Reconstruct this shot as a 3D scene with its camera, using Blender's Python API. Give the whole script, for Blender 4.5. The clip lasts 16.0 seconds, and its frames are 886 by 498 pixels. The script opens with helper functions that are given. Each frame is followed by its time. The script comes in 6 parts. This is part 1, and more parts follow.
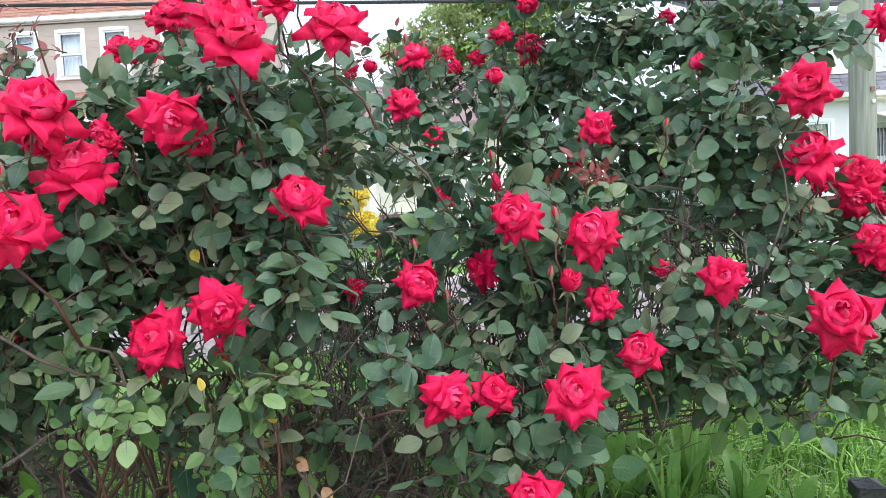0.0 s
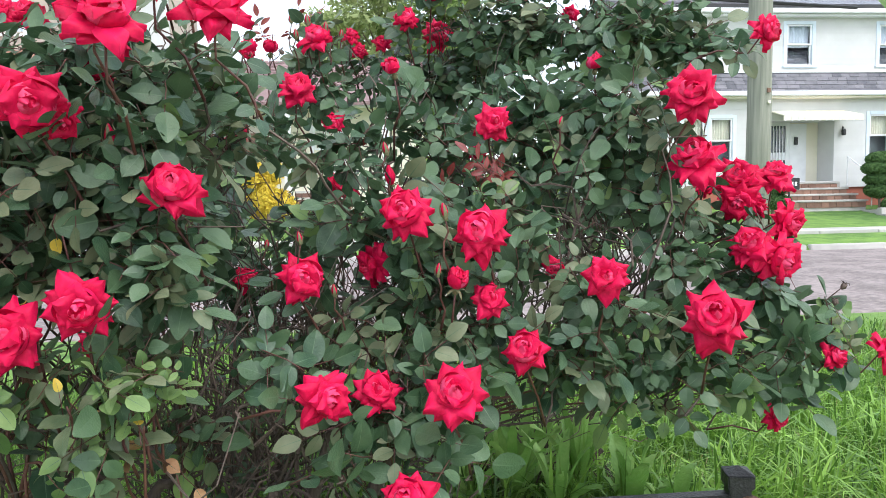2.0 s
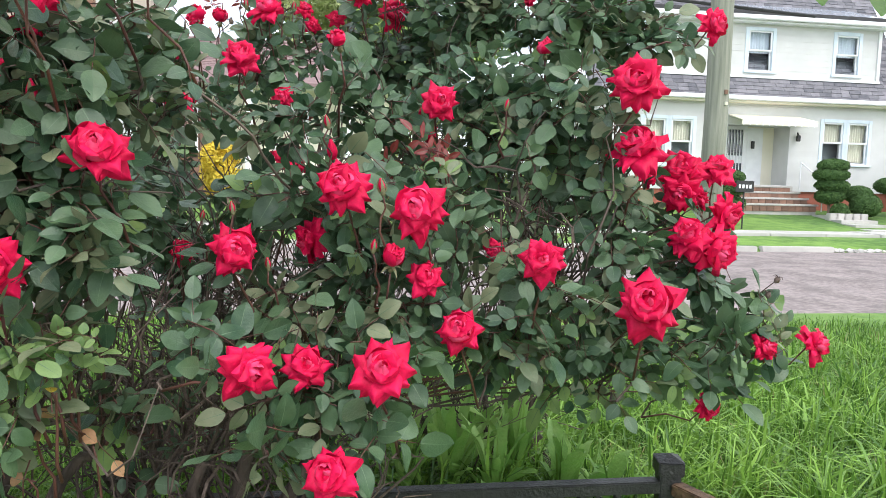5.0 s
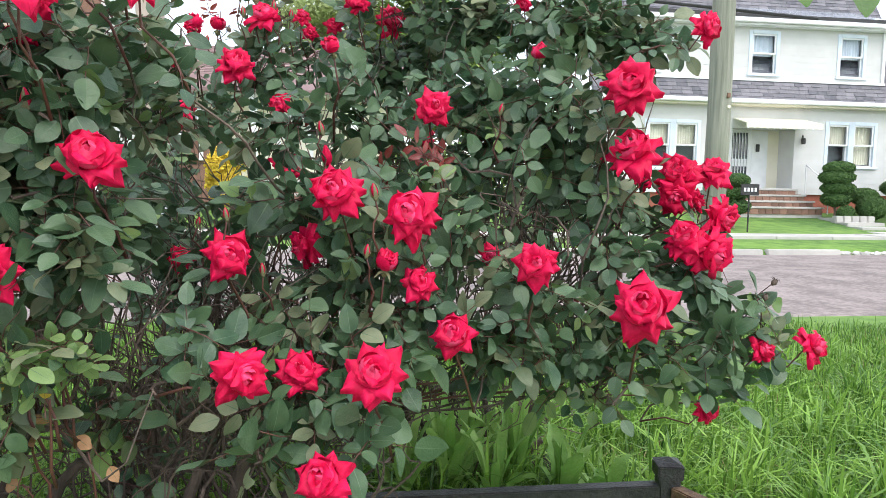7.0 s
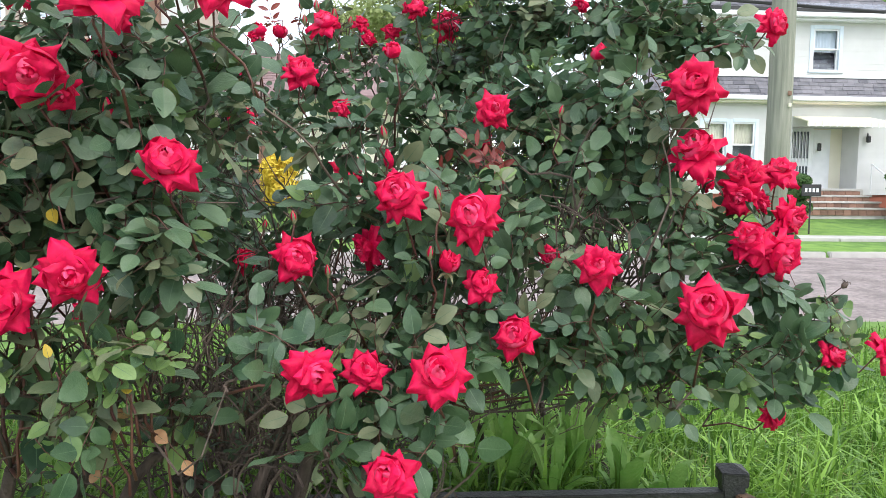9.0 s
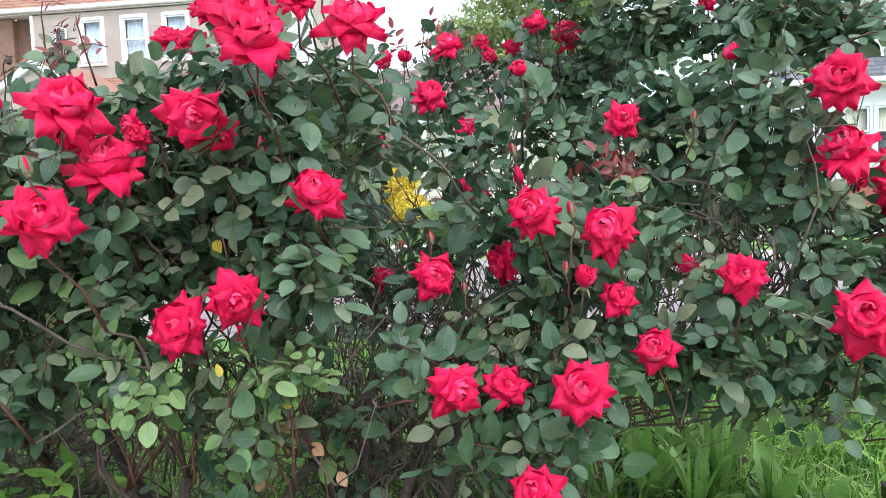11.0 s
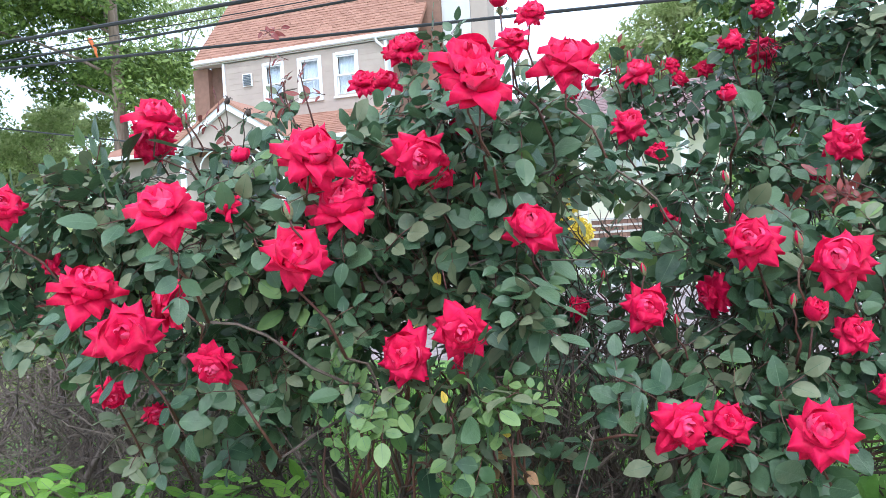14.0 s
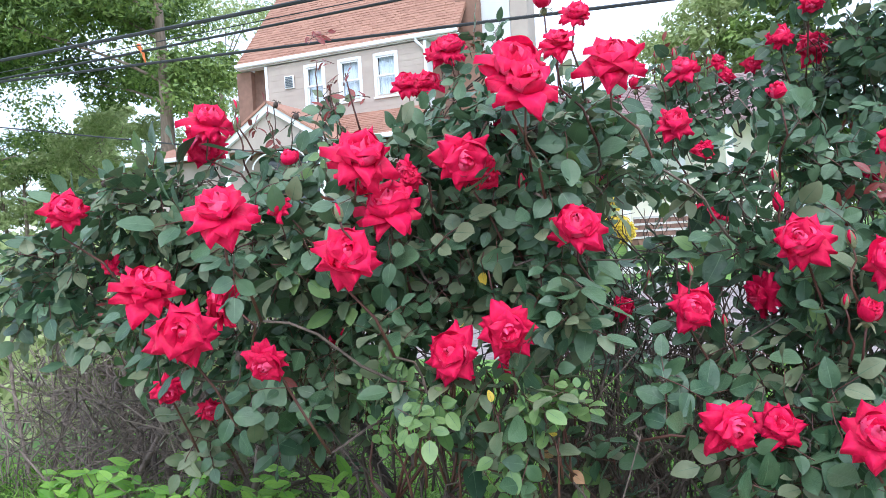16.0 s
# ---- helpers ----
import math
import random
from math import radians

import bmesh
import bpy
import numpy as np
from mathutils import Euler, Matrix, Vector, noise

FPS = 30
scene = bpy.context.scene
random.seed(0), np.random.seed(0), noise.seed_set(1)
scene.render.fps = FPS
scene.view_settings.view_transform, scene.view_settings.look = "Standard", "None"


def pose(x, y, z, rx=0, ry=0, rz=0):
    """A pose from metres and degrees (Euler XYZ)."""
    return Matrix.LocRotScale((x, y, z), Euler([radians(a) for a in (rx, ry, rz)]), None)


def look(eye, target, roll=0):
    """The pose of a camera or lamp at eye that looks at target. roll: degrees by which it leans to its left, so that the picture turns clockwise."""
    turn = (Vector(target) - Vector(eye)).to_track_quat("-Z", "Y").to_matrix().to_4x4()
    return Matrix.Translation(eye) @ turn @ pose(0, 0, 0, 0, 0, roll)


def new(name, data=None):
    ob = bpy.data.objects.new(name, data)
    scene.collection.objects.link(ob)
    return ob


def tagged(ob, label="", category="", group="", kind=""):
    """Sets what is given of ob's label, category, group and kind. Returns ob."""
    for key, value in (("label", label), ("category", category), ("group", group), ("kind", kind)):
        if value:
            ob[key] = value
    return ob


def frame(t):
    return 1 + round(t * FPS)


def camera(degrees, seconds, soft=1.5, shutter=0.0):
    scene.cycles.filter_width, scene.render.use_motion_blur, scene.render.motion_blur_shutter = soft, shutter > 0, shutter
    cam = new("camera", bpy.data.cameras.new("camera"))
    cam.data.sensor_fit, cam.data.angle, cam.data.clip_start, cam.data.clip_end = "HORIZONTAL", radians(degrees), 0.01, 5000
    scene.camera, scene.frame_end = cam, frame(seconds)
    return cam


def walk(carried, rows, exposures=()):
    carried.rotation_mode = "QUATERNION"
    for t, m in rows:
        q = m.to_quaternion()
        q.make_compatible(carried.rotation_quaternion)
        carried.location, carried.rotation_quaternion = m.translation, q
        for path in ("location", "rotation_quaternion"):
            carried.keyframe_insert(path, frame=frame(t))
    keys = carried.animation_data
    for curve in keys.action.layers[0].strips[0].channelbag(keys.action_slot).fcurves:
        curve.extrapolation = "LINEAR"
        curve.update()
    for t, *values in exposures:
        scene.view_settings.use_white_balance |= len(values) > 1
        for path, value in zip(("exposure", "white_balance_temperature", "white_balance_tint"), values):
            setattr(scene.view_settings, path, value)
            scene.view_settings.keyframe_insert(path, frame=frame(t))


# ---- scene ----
cam = camera(64.4, 16.0, soft=0.8)
PATH = [
    (0, (-0.016, 0.016, 1.295), (-0.413, 1.974, 1.206), -2.9),
    (0.5, (-0.009, 0.021, 1.322), (-0.382, 1.985, 1.258), -2.2),
    (1, (-0.004, 0.026, 1.324), (-0.334, 1.996, 1.242), -1.8),
    (1.5, (0.02, 0.035, 1.319), (-0.236, 2.014, 1.195), -1.6),
    (2, (0.032, 0.045, 1.317), (-0.136, 2.032, 1.166), -1.1),
    (2.5, (0.04, 0.049, 1.321), (-0.064, 2.039, 1.153), -1.1),
    (3, (0.056, 0.06, 1.329), (0.005, 2.053, 1.171), -1.4),
    (3.5, (0.058, 0.061, 1.321), (0.03, 2.055, 1.166), -0.8),
    (4, (0.058, 0.063, 1.307), (0.01, 2.055, 1.138), 0.4),
    (4.5, (0.064, 0.059, 1.298), (0.006, 2.05, 1.116), 1.4),
    (7, (0.094, 0.054, 1.295), (0.019, 2.046, 1.13), 0.9),
    (7.5, (0.09, 0.052, 1.294), (-0.004, 2.044, 1.136), 1.0),
    (8, (0.086, 0.052, 1.295), (-0.026, 2.043, 1.145), 1.0),
    (8.5, (0.081, 0.044, 1.293), (-0.075, 2.032, 1.144), 0.8),
    (8.7, (0.078, 0.043, 1.293), (-0.1, 2.029, 1.139), 0.7),
    (10.8, (0.051, 0.021, 1.311), (-0.459, 1.95, 1.17), -1.9),
    (11, (0.049, 0.017, 1.311), (-0.495, 1.937, 1.18), -2.3),
    (11.5, (0.043, 0.007, 1.318), (-0.582, 1.904, 1.214), -3.1),
    (12, (0.032, -0.005, 1.325), (-0.685, 1.861, 1.247), -3.5),
    (12.5, (0.014, -0.019, 1.329), (-0.791, 1.811, 1.27), -3.4),
    (13, (-0.005, -0.031, 1.331), (-0.876, 1.769, 1.28), -3.3),
    (13.5, (-0.022, -0.041, 1.332), (-0.941, 1.735, 1.291), -3.3),
    (14, (-0.029, -0.04, 1.331), (-0.979, 1.719, 1.288), -3.2),
    (14.5, (-0.028, -0.041, 1.333), (-1.0, 1.706, 1.271), -3.3),
    (15, (-0.033, -0.052, 1.33), (-1.048, 1.67, 1.264), -3.5),
    (15.5, (-0.032, -0.055, 1.334), (-1.073, 1.652, 1.283), -3.5),
    (16, (-0.031, -0.058, 1.334), (-1.078, 1.645, 1.295), -3.4),
]
walk(cam, [(t, look(eye, target, roll)) for t, eye, target, roll in PATH],
     exposures=[(0, 0.78, 5950, 10), (3.5, 0.72, 6400, 10), (8.7, 0.72, 6400, 10), (11, 0.84, 5950, 10), (16, 0.80, 5600, 10)])

# ---- light ----
world = bpy.data.worlds.new("world")
scene.world = world
world.use_nodes = True
wn = world.node_tree
sky = wn.nodes.new("ShaderNodeTexSky")
sky.sky_type, sky.sun_disc = "NISHITA", False
sky.sun_elevation, sky.sun_rotation = radians(53), radians(142)
sky.air_density, sky.dust_density, sky.ozone_density = 1.0, 3.0, 1.0
haze = wn.nodes.new("ShaderNodeBackground")
haze.inputs[0].default_value, haze.inputs[1].default_value = (0.90, 0.95, 1.0, 1), 0.86    # thin bright cloud over the whole sky
both = wn.nodes.new("ShaderNodeAddShader")
wn.links.new(sky.outputs[0], wn.nodes["Background"].inputs[0])
wn.nodes["Background"].inputs[1].default_value = 0.08
wn.links.new(wn.nodes["Background"].outputs[0], both.inputs[0])
wn.links.new(haze.outputs[0], both.inputs[1])
wn.links.new(both.outputs[0], wn.nodes["World Output"].inputs[0])
sun = new("sun", bpy.data.lights.new("sun", "SUN"))
sun.data.energy, sun.data.angle, sun.data.color = 1.0, radians(40), (1.0, 0.98, 0.95)
sun.matrix_world = look((3.5, -4.5, 7.5), (0, 0, 0))


# ---- materials ----
def material(name, c1, c2, rough=0.6, scale=8.0, bump=0.2, bump_scale=60.0, metal=0.0, spec=0.5, rand=0.0, trans=0.0, sheen=0.0,
             big=0.7, stretch=(1, 1, 1), light_side=None):
    """A surface with two scales of colour variation, fine relief and, where asked, a change from piece to piece."""
    m = bpy.data.materials.new(name)
    m.use_nodes = True
    nt = m.node_tree
    n, l = nt.nodes, nt.links
    b = n["Principled BSDF"]
    tc, mp = n.new("ShaderNodeTexCoord"), n.new("ShaderNodeMapping")
    mp.inputs["Scale"].default_value = stretch
    l.new(tc.outputs["Object"], mp.inputs[0])
    t1, t2, t3 = (n.new("ShaderNodeTexNoise") for _ in range(3))
    for t, s, d in ((t1, scale, 5.0), (t2, scale * 0.13, 3.0), (t3, bump_scale, 6.0)):
        t.inputs["Scale"].default_value, t.inputs["Detail"].default_value = s, d
        l.new(mp.outputs[0], t.inputs["Vector"])
    mix = n.new("ShaderNodeMath")
    mix.operation = "MULTIPLY_ADD"
    l.new(t2.outputs[0], mix.inputs[0])
    mix.inputs[1].default_value = big
    l.new(t1.outputs[0], mix.inputs[2])
    out = mix.outputs[0]
    lo, hi = 0.5 + 0.5 * big - 0.22, 0.5 + 0.5 * big + 0.22
    if rand:
        oi, ge = n.new("ShaderNodeObjectInfo"), n.new("ShaderNodeNewGeometry")
        ad = n.new("ShaderNodeMath")
        ad.operation = "ADD"
        l.new(oi.outputs["Random"], ad.inputs[0])
        l.new(ge.outputs["Random Per Island"], ad.inputs[1])
        fr = n.new("ShaderNodeMath")
        fr.operation = "FRACT"
        l.new(ad.outputs[0], fr.inputs[0])
        ma = n.new("ShaderNodeMath")
        ma.operation = "MULTIPLY_ADD"
        l.new(fr.outputs[0], ma.inputs[0])
        ma.inputs[1].default_value = rand
        l.new(out, ma.inputs[2])
        out = ma.outputs[0]
        lo, hi = lo + rand * 0.15, hi + rand * 0.85
    mr = n.new("ShaderNodeMapRange")
    l.new(out, mr.inputs[0])
    mr.inputs[1].default_value, mr.inputs[2].default_value = lo, hi
    cm = n.new("ShaderNodeMix")
    cm.data_type = "RGBA"
    l.new(mr.outputs[0], cm.inputs[0])
    cm.inputs[6].default_value, cm.inputs[7].default_value = (*c1, 1), (*c2, 1)
    l.new(cm.outputs[2], b.inputs["Base Color"])
    b.inputs["Roughness"].default_value, b.inputs["Metallic"].default_value = rough, metal
    b.inputs["Specular IOR Level"].default_value = spec
    if sheen:
        b.inputs["Sheen Weight"].default_value, b.inputs["Sheen Roughness"].default_value = sheen, 0.4
        b.inputs["Sheen Tint"].default_value = (1, 0.2, 0.45, 1)
    if bump:
        bp = n.new("ShaderNodeBump")
        bp.inputs["Strength"].default_value, bp.inputs["Distance"].default_value = bump, 0.01
        l.new(t3.outputs[0], bp.inputs["Height"])
        l.new(bp.outputs[0], b.inputs["Normal"])
    if trans:
        tr, ms = n.new("ShaderNodeBsdfTranslucent"), n.new("ShaderNodeMixShader")
        l.new(cm.outputs[2], tr.inputs[0])
        ms.inputs[0].default_value = trans
        l.new(b.outputs[0], ms.inputs[1])
        l.new(tr.outputs[0], ms.inputs[2])
        l.new(ms.outputs[0], n["Material Output"].inputs[0])
    return m


LEAF = material("leaf_green", (0.025, 0.066, 0.032), (0.122, 0.196, 0.095), 0.38, 30, 0.18, 260, rand=0.6, trans=0.16, spec=0.5)
LEAF_VEIN = material("leaf_vein", (0.075, 0.135, 0.070), (0.14, 0.21, 0.115), 0.5, 30, 0.0, trans=0.1)
LEAF_NEW = material("leaf_fresh", (0.11, 0.20, 0.065), (0.24, 0.335, 0.115), 0.45, 30, 0.15, 260, rand=0.4, trans=0.25)
LEAF_OLD = material("leaf_olive", (0.085, 0.125, 0.060), (0.235, 0.255, 0.145), 0.5, 30, 0.15, 260, rand=0.5, trans=0.18)
LEAF_YELLOW = material("leaf_yellow", (0.55, 0.38, 0.04), (0.62, 0.48, 0.07), 0.55, 90, 0.1, 200, trans=0.2)
LEAF_RED = material("leaf_bronze", (0.17, 0.025, 0.025), (0.30, 0.06, 0.045), 0.42, 30, 0.1, 200, rand=0.4, trans=0.2)
LEAF_DRY = material("leaf_dry", (0.36, 0.19, 0.09), (0.52, 0.31, 0.17), 0.8, 50, 0.3, 150, trans=0.15)
PETAL = material("petal_red", (0.53, 0.003, 0.044), (0.86, 0.010, 0.098), 0.45, 16, 0.12, 130, rand=0.45, trans=0.20, sheen=0.05, spec=0.18)
# pinker heart petals; the pale end of the colour paints in their highlights
PETAL_PINK = material("petal_pink", (0.76, 0.014, 0.10), (0.93, 0.135, 0.29), 0.42, 9, 0.12, 130, rand=0.3, trans=0.2, sheen=0.12, spec=0.22)
BARK = material("bark", (0.030, 0.022, 0.018), (0.095, 0.070, 0.055), 0.9, 40, 0.8, 120, stretch=(1, 1, 0.3))
TWIG_PALE = material("twig_weathered", (0.075, 0.056, 0.047), (0.26, 0.20, 0.165), 0.9, 30, 0.5, 150, rand=0.6)
TWIG = material("twig", (0.040, 0.029, 0.025), (0.16, 0.115, 0.092), 0.85, 30, 0.5, 150, rand=0.4)
CANE = material("cane", (0.075, 0.020, 0.020), (0.13, 0.055, 0.035), 0.55, 30, 0.3, 120, rand=0.4)
SEPAL = material("sepal", (0.09, 0.12, 0.05), (0.21, 0.17, 0.09), 0.55, 40, 0.1, 120)
GRASS = material("grass", (0.020, 0.072, 0.008), (0.22, 0.39, 0.060), 0.5, 1.5, 0.0, 60, rand=1.3, trans=0.3)
# lighter copy of the grass: tufts in bright light, put into the colour
GRASS_LIT = material("grass_lit", (0.040, 0.125, 0.012), (0.30, 0.50, 0.085), 0.45, 1.5, 0.0, 60, rand=1.2, trans=0.35)
GRASS_DRY = material("grass_straw", (0.26, 0.20, 0.09), (0.36, 0.30, 0.16), 0.8, 5, 0.0, 60, rand=0.9, trans=0.2)
WEED = material("weed", (0.15, 0.33, 0.055), (0.38, 0.57, 0.16), 0.38, 25, 0.4, 100, rand=0.7, trans=0.28)
TURF = material("turf", (0.055, 0.13, 0.018), (0.16, 0.28, 0.05), 0.9, 3.0, 0.9, 45, big=1.2)
SOIL = material("soil", (0.12, 0.09, 0.055), (0.31, 0.24, 0.155), 0.95, 18, 1.0, 90)
ASPHALT = material("asphalt", (0.17, 0.142, 0.135), (0.32, 0.265, 0.25), 0.9, 14, 0.9, 45, big=1.1)
CONCRETE = material("concrete", (0.36, 0.35, 0.33), (0.56, 0.54, 0.50), 0.85, 3, 0.4, 60, rand=0.3)
SIDING = material("siding_white", (0.54, 0.54, 0.53), (0.62, 0.62, 0.61), 0.5, 2, 0.05, 60, rand=0.15)
SIDING_BEIGE = material("siding_beige", (0.37, 0.305, 0.26), (0.45, 0.38, 0.32), 0.6, 2, 0.05, 60, rand=0.2)
CREAM = material("cream_paint", (0.74, 0.70, 0.56), (0.82, 0.78, 0.64), 0.6, 2, 0.1, 60)
WHITE = material("white_trim", (0.72, 0.73, 0.74), (0.82, 0.83, 0.84), 0.45, 4, 0.05, 60)
BLUEWHITE = material("window_trim", (0.60, 0.68, 0.76), (0.70, 0.77, 0.84), 0.45, 4, 0.05, 60)
SHINGLE = material("shingle_grey", (0.10, 0.10, 0.115), (0.24, 0.23, 0.25), 0.9, 6, 0.6, 90, rand=0.9)
SHINGLE_TAN = material("shingle_terracotta", (0.29, 0.145, 0.10), (0.39, 0.21, 0.145), 0.9, 6, 0.6, 90, rand=0.6)
SHINGLE_BROWN = material("shingle_brown", (0.20, 0.13, 0.13), (0.33, 0.23, 0.22), 0.9, 6, 0.6, 90, rand=0.9)
BRICK = material("brick", (0.13, 0.075, 0.055), (0.28, 0.16, 0.115), 0.9, 6, 0.5, 80, rand=0.9)
BRICK_RED = material("brick_red", (0.26, 0.07, 0.05), (0.36, 0.12, 0.08), 0.9, 6, 0.5, 80, rand=0.6)
GLASS = material("window_glass", (0.045, 0.055, 0.065), (0.08, 0.095, 0.11), 0.06, 1, 0.0, spec=0.8)
SCREEN = material("window_screen", (0.20, 0.21, 0.22), (0.28, 0.29, 0.30), 0.5, 2, 0.0)
BLIND = material("blind", (0.52, 0.47, 0.36), (0.62, 0.57, 0.45), 0.8, 3, 0.1, 60)
CURTAIN = material("curtain", (0.52, 0.55, 0.62), (0.68, 0.70, 0.76), 0.9, 5, 0.2, 20, stretch=(6, 1, 0.2))
POLEWOOD = material("pole_wood", (0.19, 0.20, 0.16), (0.34, 0.34, 0.28), 0.9, 5, 0.6, 30, stretch=(8, 8, 0.35))
IRON = material("black_iron", (0.012, 0.012, 0.013), (0.035, 0.034, 0.034), 0.45, 30, 0.4, 120)
RUSTY = material("rusty_iron", (0.05, 0.03, 0.02), (0.20, 0.12, 0.07), 0.8, 40, 0.6, 120)
CABLE = material("cable", (0.012, 0.012, 0.014), (0.03, 0.03, 0.034), 0.6, 3, 0.1)
PANEL = material("solar_panel", (0.30, 0.33, 0.38), (0.42, 0.45, 0.50), 0.15, 1, 0.0, spec=0.8)
TREELEAF = material("tree_leaf", (0.045, 0.095, 0.022), (0.30, 0.41, 0.10), 0.6, 0.4, 0.0, rand=0.7, trans=0.12)
TREELEAF_DARK = material("overhead_leaf", (0.05, 0.12, 0.02), (0.10, 0.20, 0.04), 0.5, 30, 0.15, 200, trans=0.3)
TREELEAF_PALE = material("tree_leaf_pale", (0.26, 0.33, 0.12), (0.50, 0.55, 0.26), 0.6, 0.4, 0.0, rand=0.8, trans=0.35)
TOPIARY = material("topiary", (0.035, 0.09, 0.02), (0.09, 0.17, 0.04), 0.75, 9, 0.0, rand=0.8, trans=0.15)
GOLDLEAF = material("golden_leaf", (0.58, 0.42, 0.03), (0.82, 0.66, 0.08), 0.6, 4, 0.0, rand=0.8, trans=0.2)
TREEBARK = material("tree_bark", (0.15, 0.11, 0.085), (0.30, 0.23, 0.18), 0.95, 4, 0.9, 20, stretch=(3, 3, 0.5))
CARPAINT = material("car_paint", (0.62, 0.66, 0.70), (0.68, 0.72, 0.76), 0.2, 2, 0.0, spec=0.6)
TAIL = material("tail_lamp", (0.55, 0.01, 0.01), (0.65, 0.03, 0.02), 0.15, 3, 0.0)
RUBBER = material("rubber", (0.015, 0.015, 0.015), (0.03, 0.03, 0.03), 0.8, 10, 0.2)
CHROME = material("chrome", (0.55, 0.55, 0.56), (0.65, 0.65, 0.66), 0.15, 3, 0.0, metal=1.0)
ORANGE = material("orange_cloth", (0.50, 0.10, 0.03), (0.70, 0.20, 0.06), 0.8, 20, 0.2)


# ---- building blocks ----
rng = random.Random(7)


def finish(bm, name, mat, smooth=False):
    me = bpy.data.meshes.new(name)
    bm.to_mesh(me)
    bm.free()
    for m in (mat if isinstance(mat, (list, tuple)) else [mat]):
        me.materials.append(m)
    if smooth:
        me.polygons.foreach_set("use_smooth", [True] * len(me.polygons))
    return me


def part(name, bm, mat, parent=None, label="", smooth=False, kind=""):
    me = bm if isinstance(bm, bpy.types.Mesh) else finish(bm, name, mat, smooth)
    ob = new(name, me)
    ob.parent = parent
    return tagged(ob, label=label, kind=kind)


def thing(name, m, label, category, group="", kind=""):
    ob = new(name)
    ob.matrix_world = m
    return tagged(ob, label, category, group, kind)


def box(bm, x0, x1, y0, y1, z0, z1, bevel=0.0):
    r = bmesh.ops.create_cube(bm, size=1)
    for v in r["verts"]:
        v.co = Vector((x0 + (v.co.x + 0.5) * (x1 - x0), y0 + (v.co.y + 0.5) * (y1 - y0), z0 + (v.co.z + 0.5) * (z1 - z0)))
    if bevel:
        es = list({e for v in r["verts"] for e in v.link_edges})
        bmesh.ops.bevel(bm, geom=es, offset=bevel, segments=2, affect="EDGES")
    return bm


def boxed(*a, bevel=0.0):
    return box(bmesh.new(), *a, bevel=bevel)


def tube(bm, pts, r0, r1, sides=6):
    """A tapered tube along the points."""
    pts = [Vector(p) for p in pts]
    rings = []
    for i, p in enumerate(pts):
        d = (pts[min(i + 1, len(pts) - 1)] - pts[max(i - 1, 0)])
        d = d.normalized() if d.length > 1e-6 else Vector((0, 0, 1))
        a = d.orthogonal().normalized() if i == 0 else (a - d * a.dot(d)).normalized()
        b = d.cross(a)
        r = r0 + (r1 - r0) * i / (len(pts) - 1)
        rings.append([bm.verts.new(p + r * (math.cos(2 * math.pi * k / sides) * a + math.sin(2 * math.pi * k / sides) * b)) for k in range(sides)])
    for q, w in zip(rings, rings[1:]):
        for k in range(sides):
            bm.faces.new((q[k], q[(k + 1) % sides], w[(k + 1) % sides], w[k]))
    bm.faces.new(rings[0][::-1])
    bm.faces.new(rings[-1])
    return bm


def bent(a, b, sag=0.0, wob=0.0, n=6, r=rng):
    """Points from a to b with a bow upwards and some wobble."""
    a, b = Vector(a), Vector(b)
    out = []
    k = [Vector((r.uniform(-wob, wob), r.uniform(-wob, wob), r.uniform(-wob, wob))) * 1.6 for _ in range(3)]
    for i in range(n + 1):
        f = i / n
        w = math.sin(math.pi * f)
        out.append(a.lerp(b, f) + k[0] * w + k[1] * math.sin(2 * math.pi * f) * 0.7 + k[2] * math.sin(3 * math.pi * f) * 0.4 + Vector((0, 0, sag * w)))
    return out


def frame_of(d, nrm):
    """A turn whose y runs along d and whose z is as near to nrm as can be."""
    y = d.normalized()
    x = y.cross(nrm)
    x = x.normalized() if x.length > 1e-4 else y.orthogonal().normalized()
    z = x.cross(y)
    return Matrix((x, y, z)).transposed().to_4x4()


def ball_dir(r=rng):
    z, a = r.uniform(-1, 1), r.uniform(0, 2 * math.pi)
    q = math.sqrt(1 - z * z)
    return Vector((q * math.cos(a), q * math.sin(a), z))


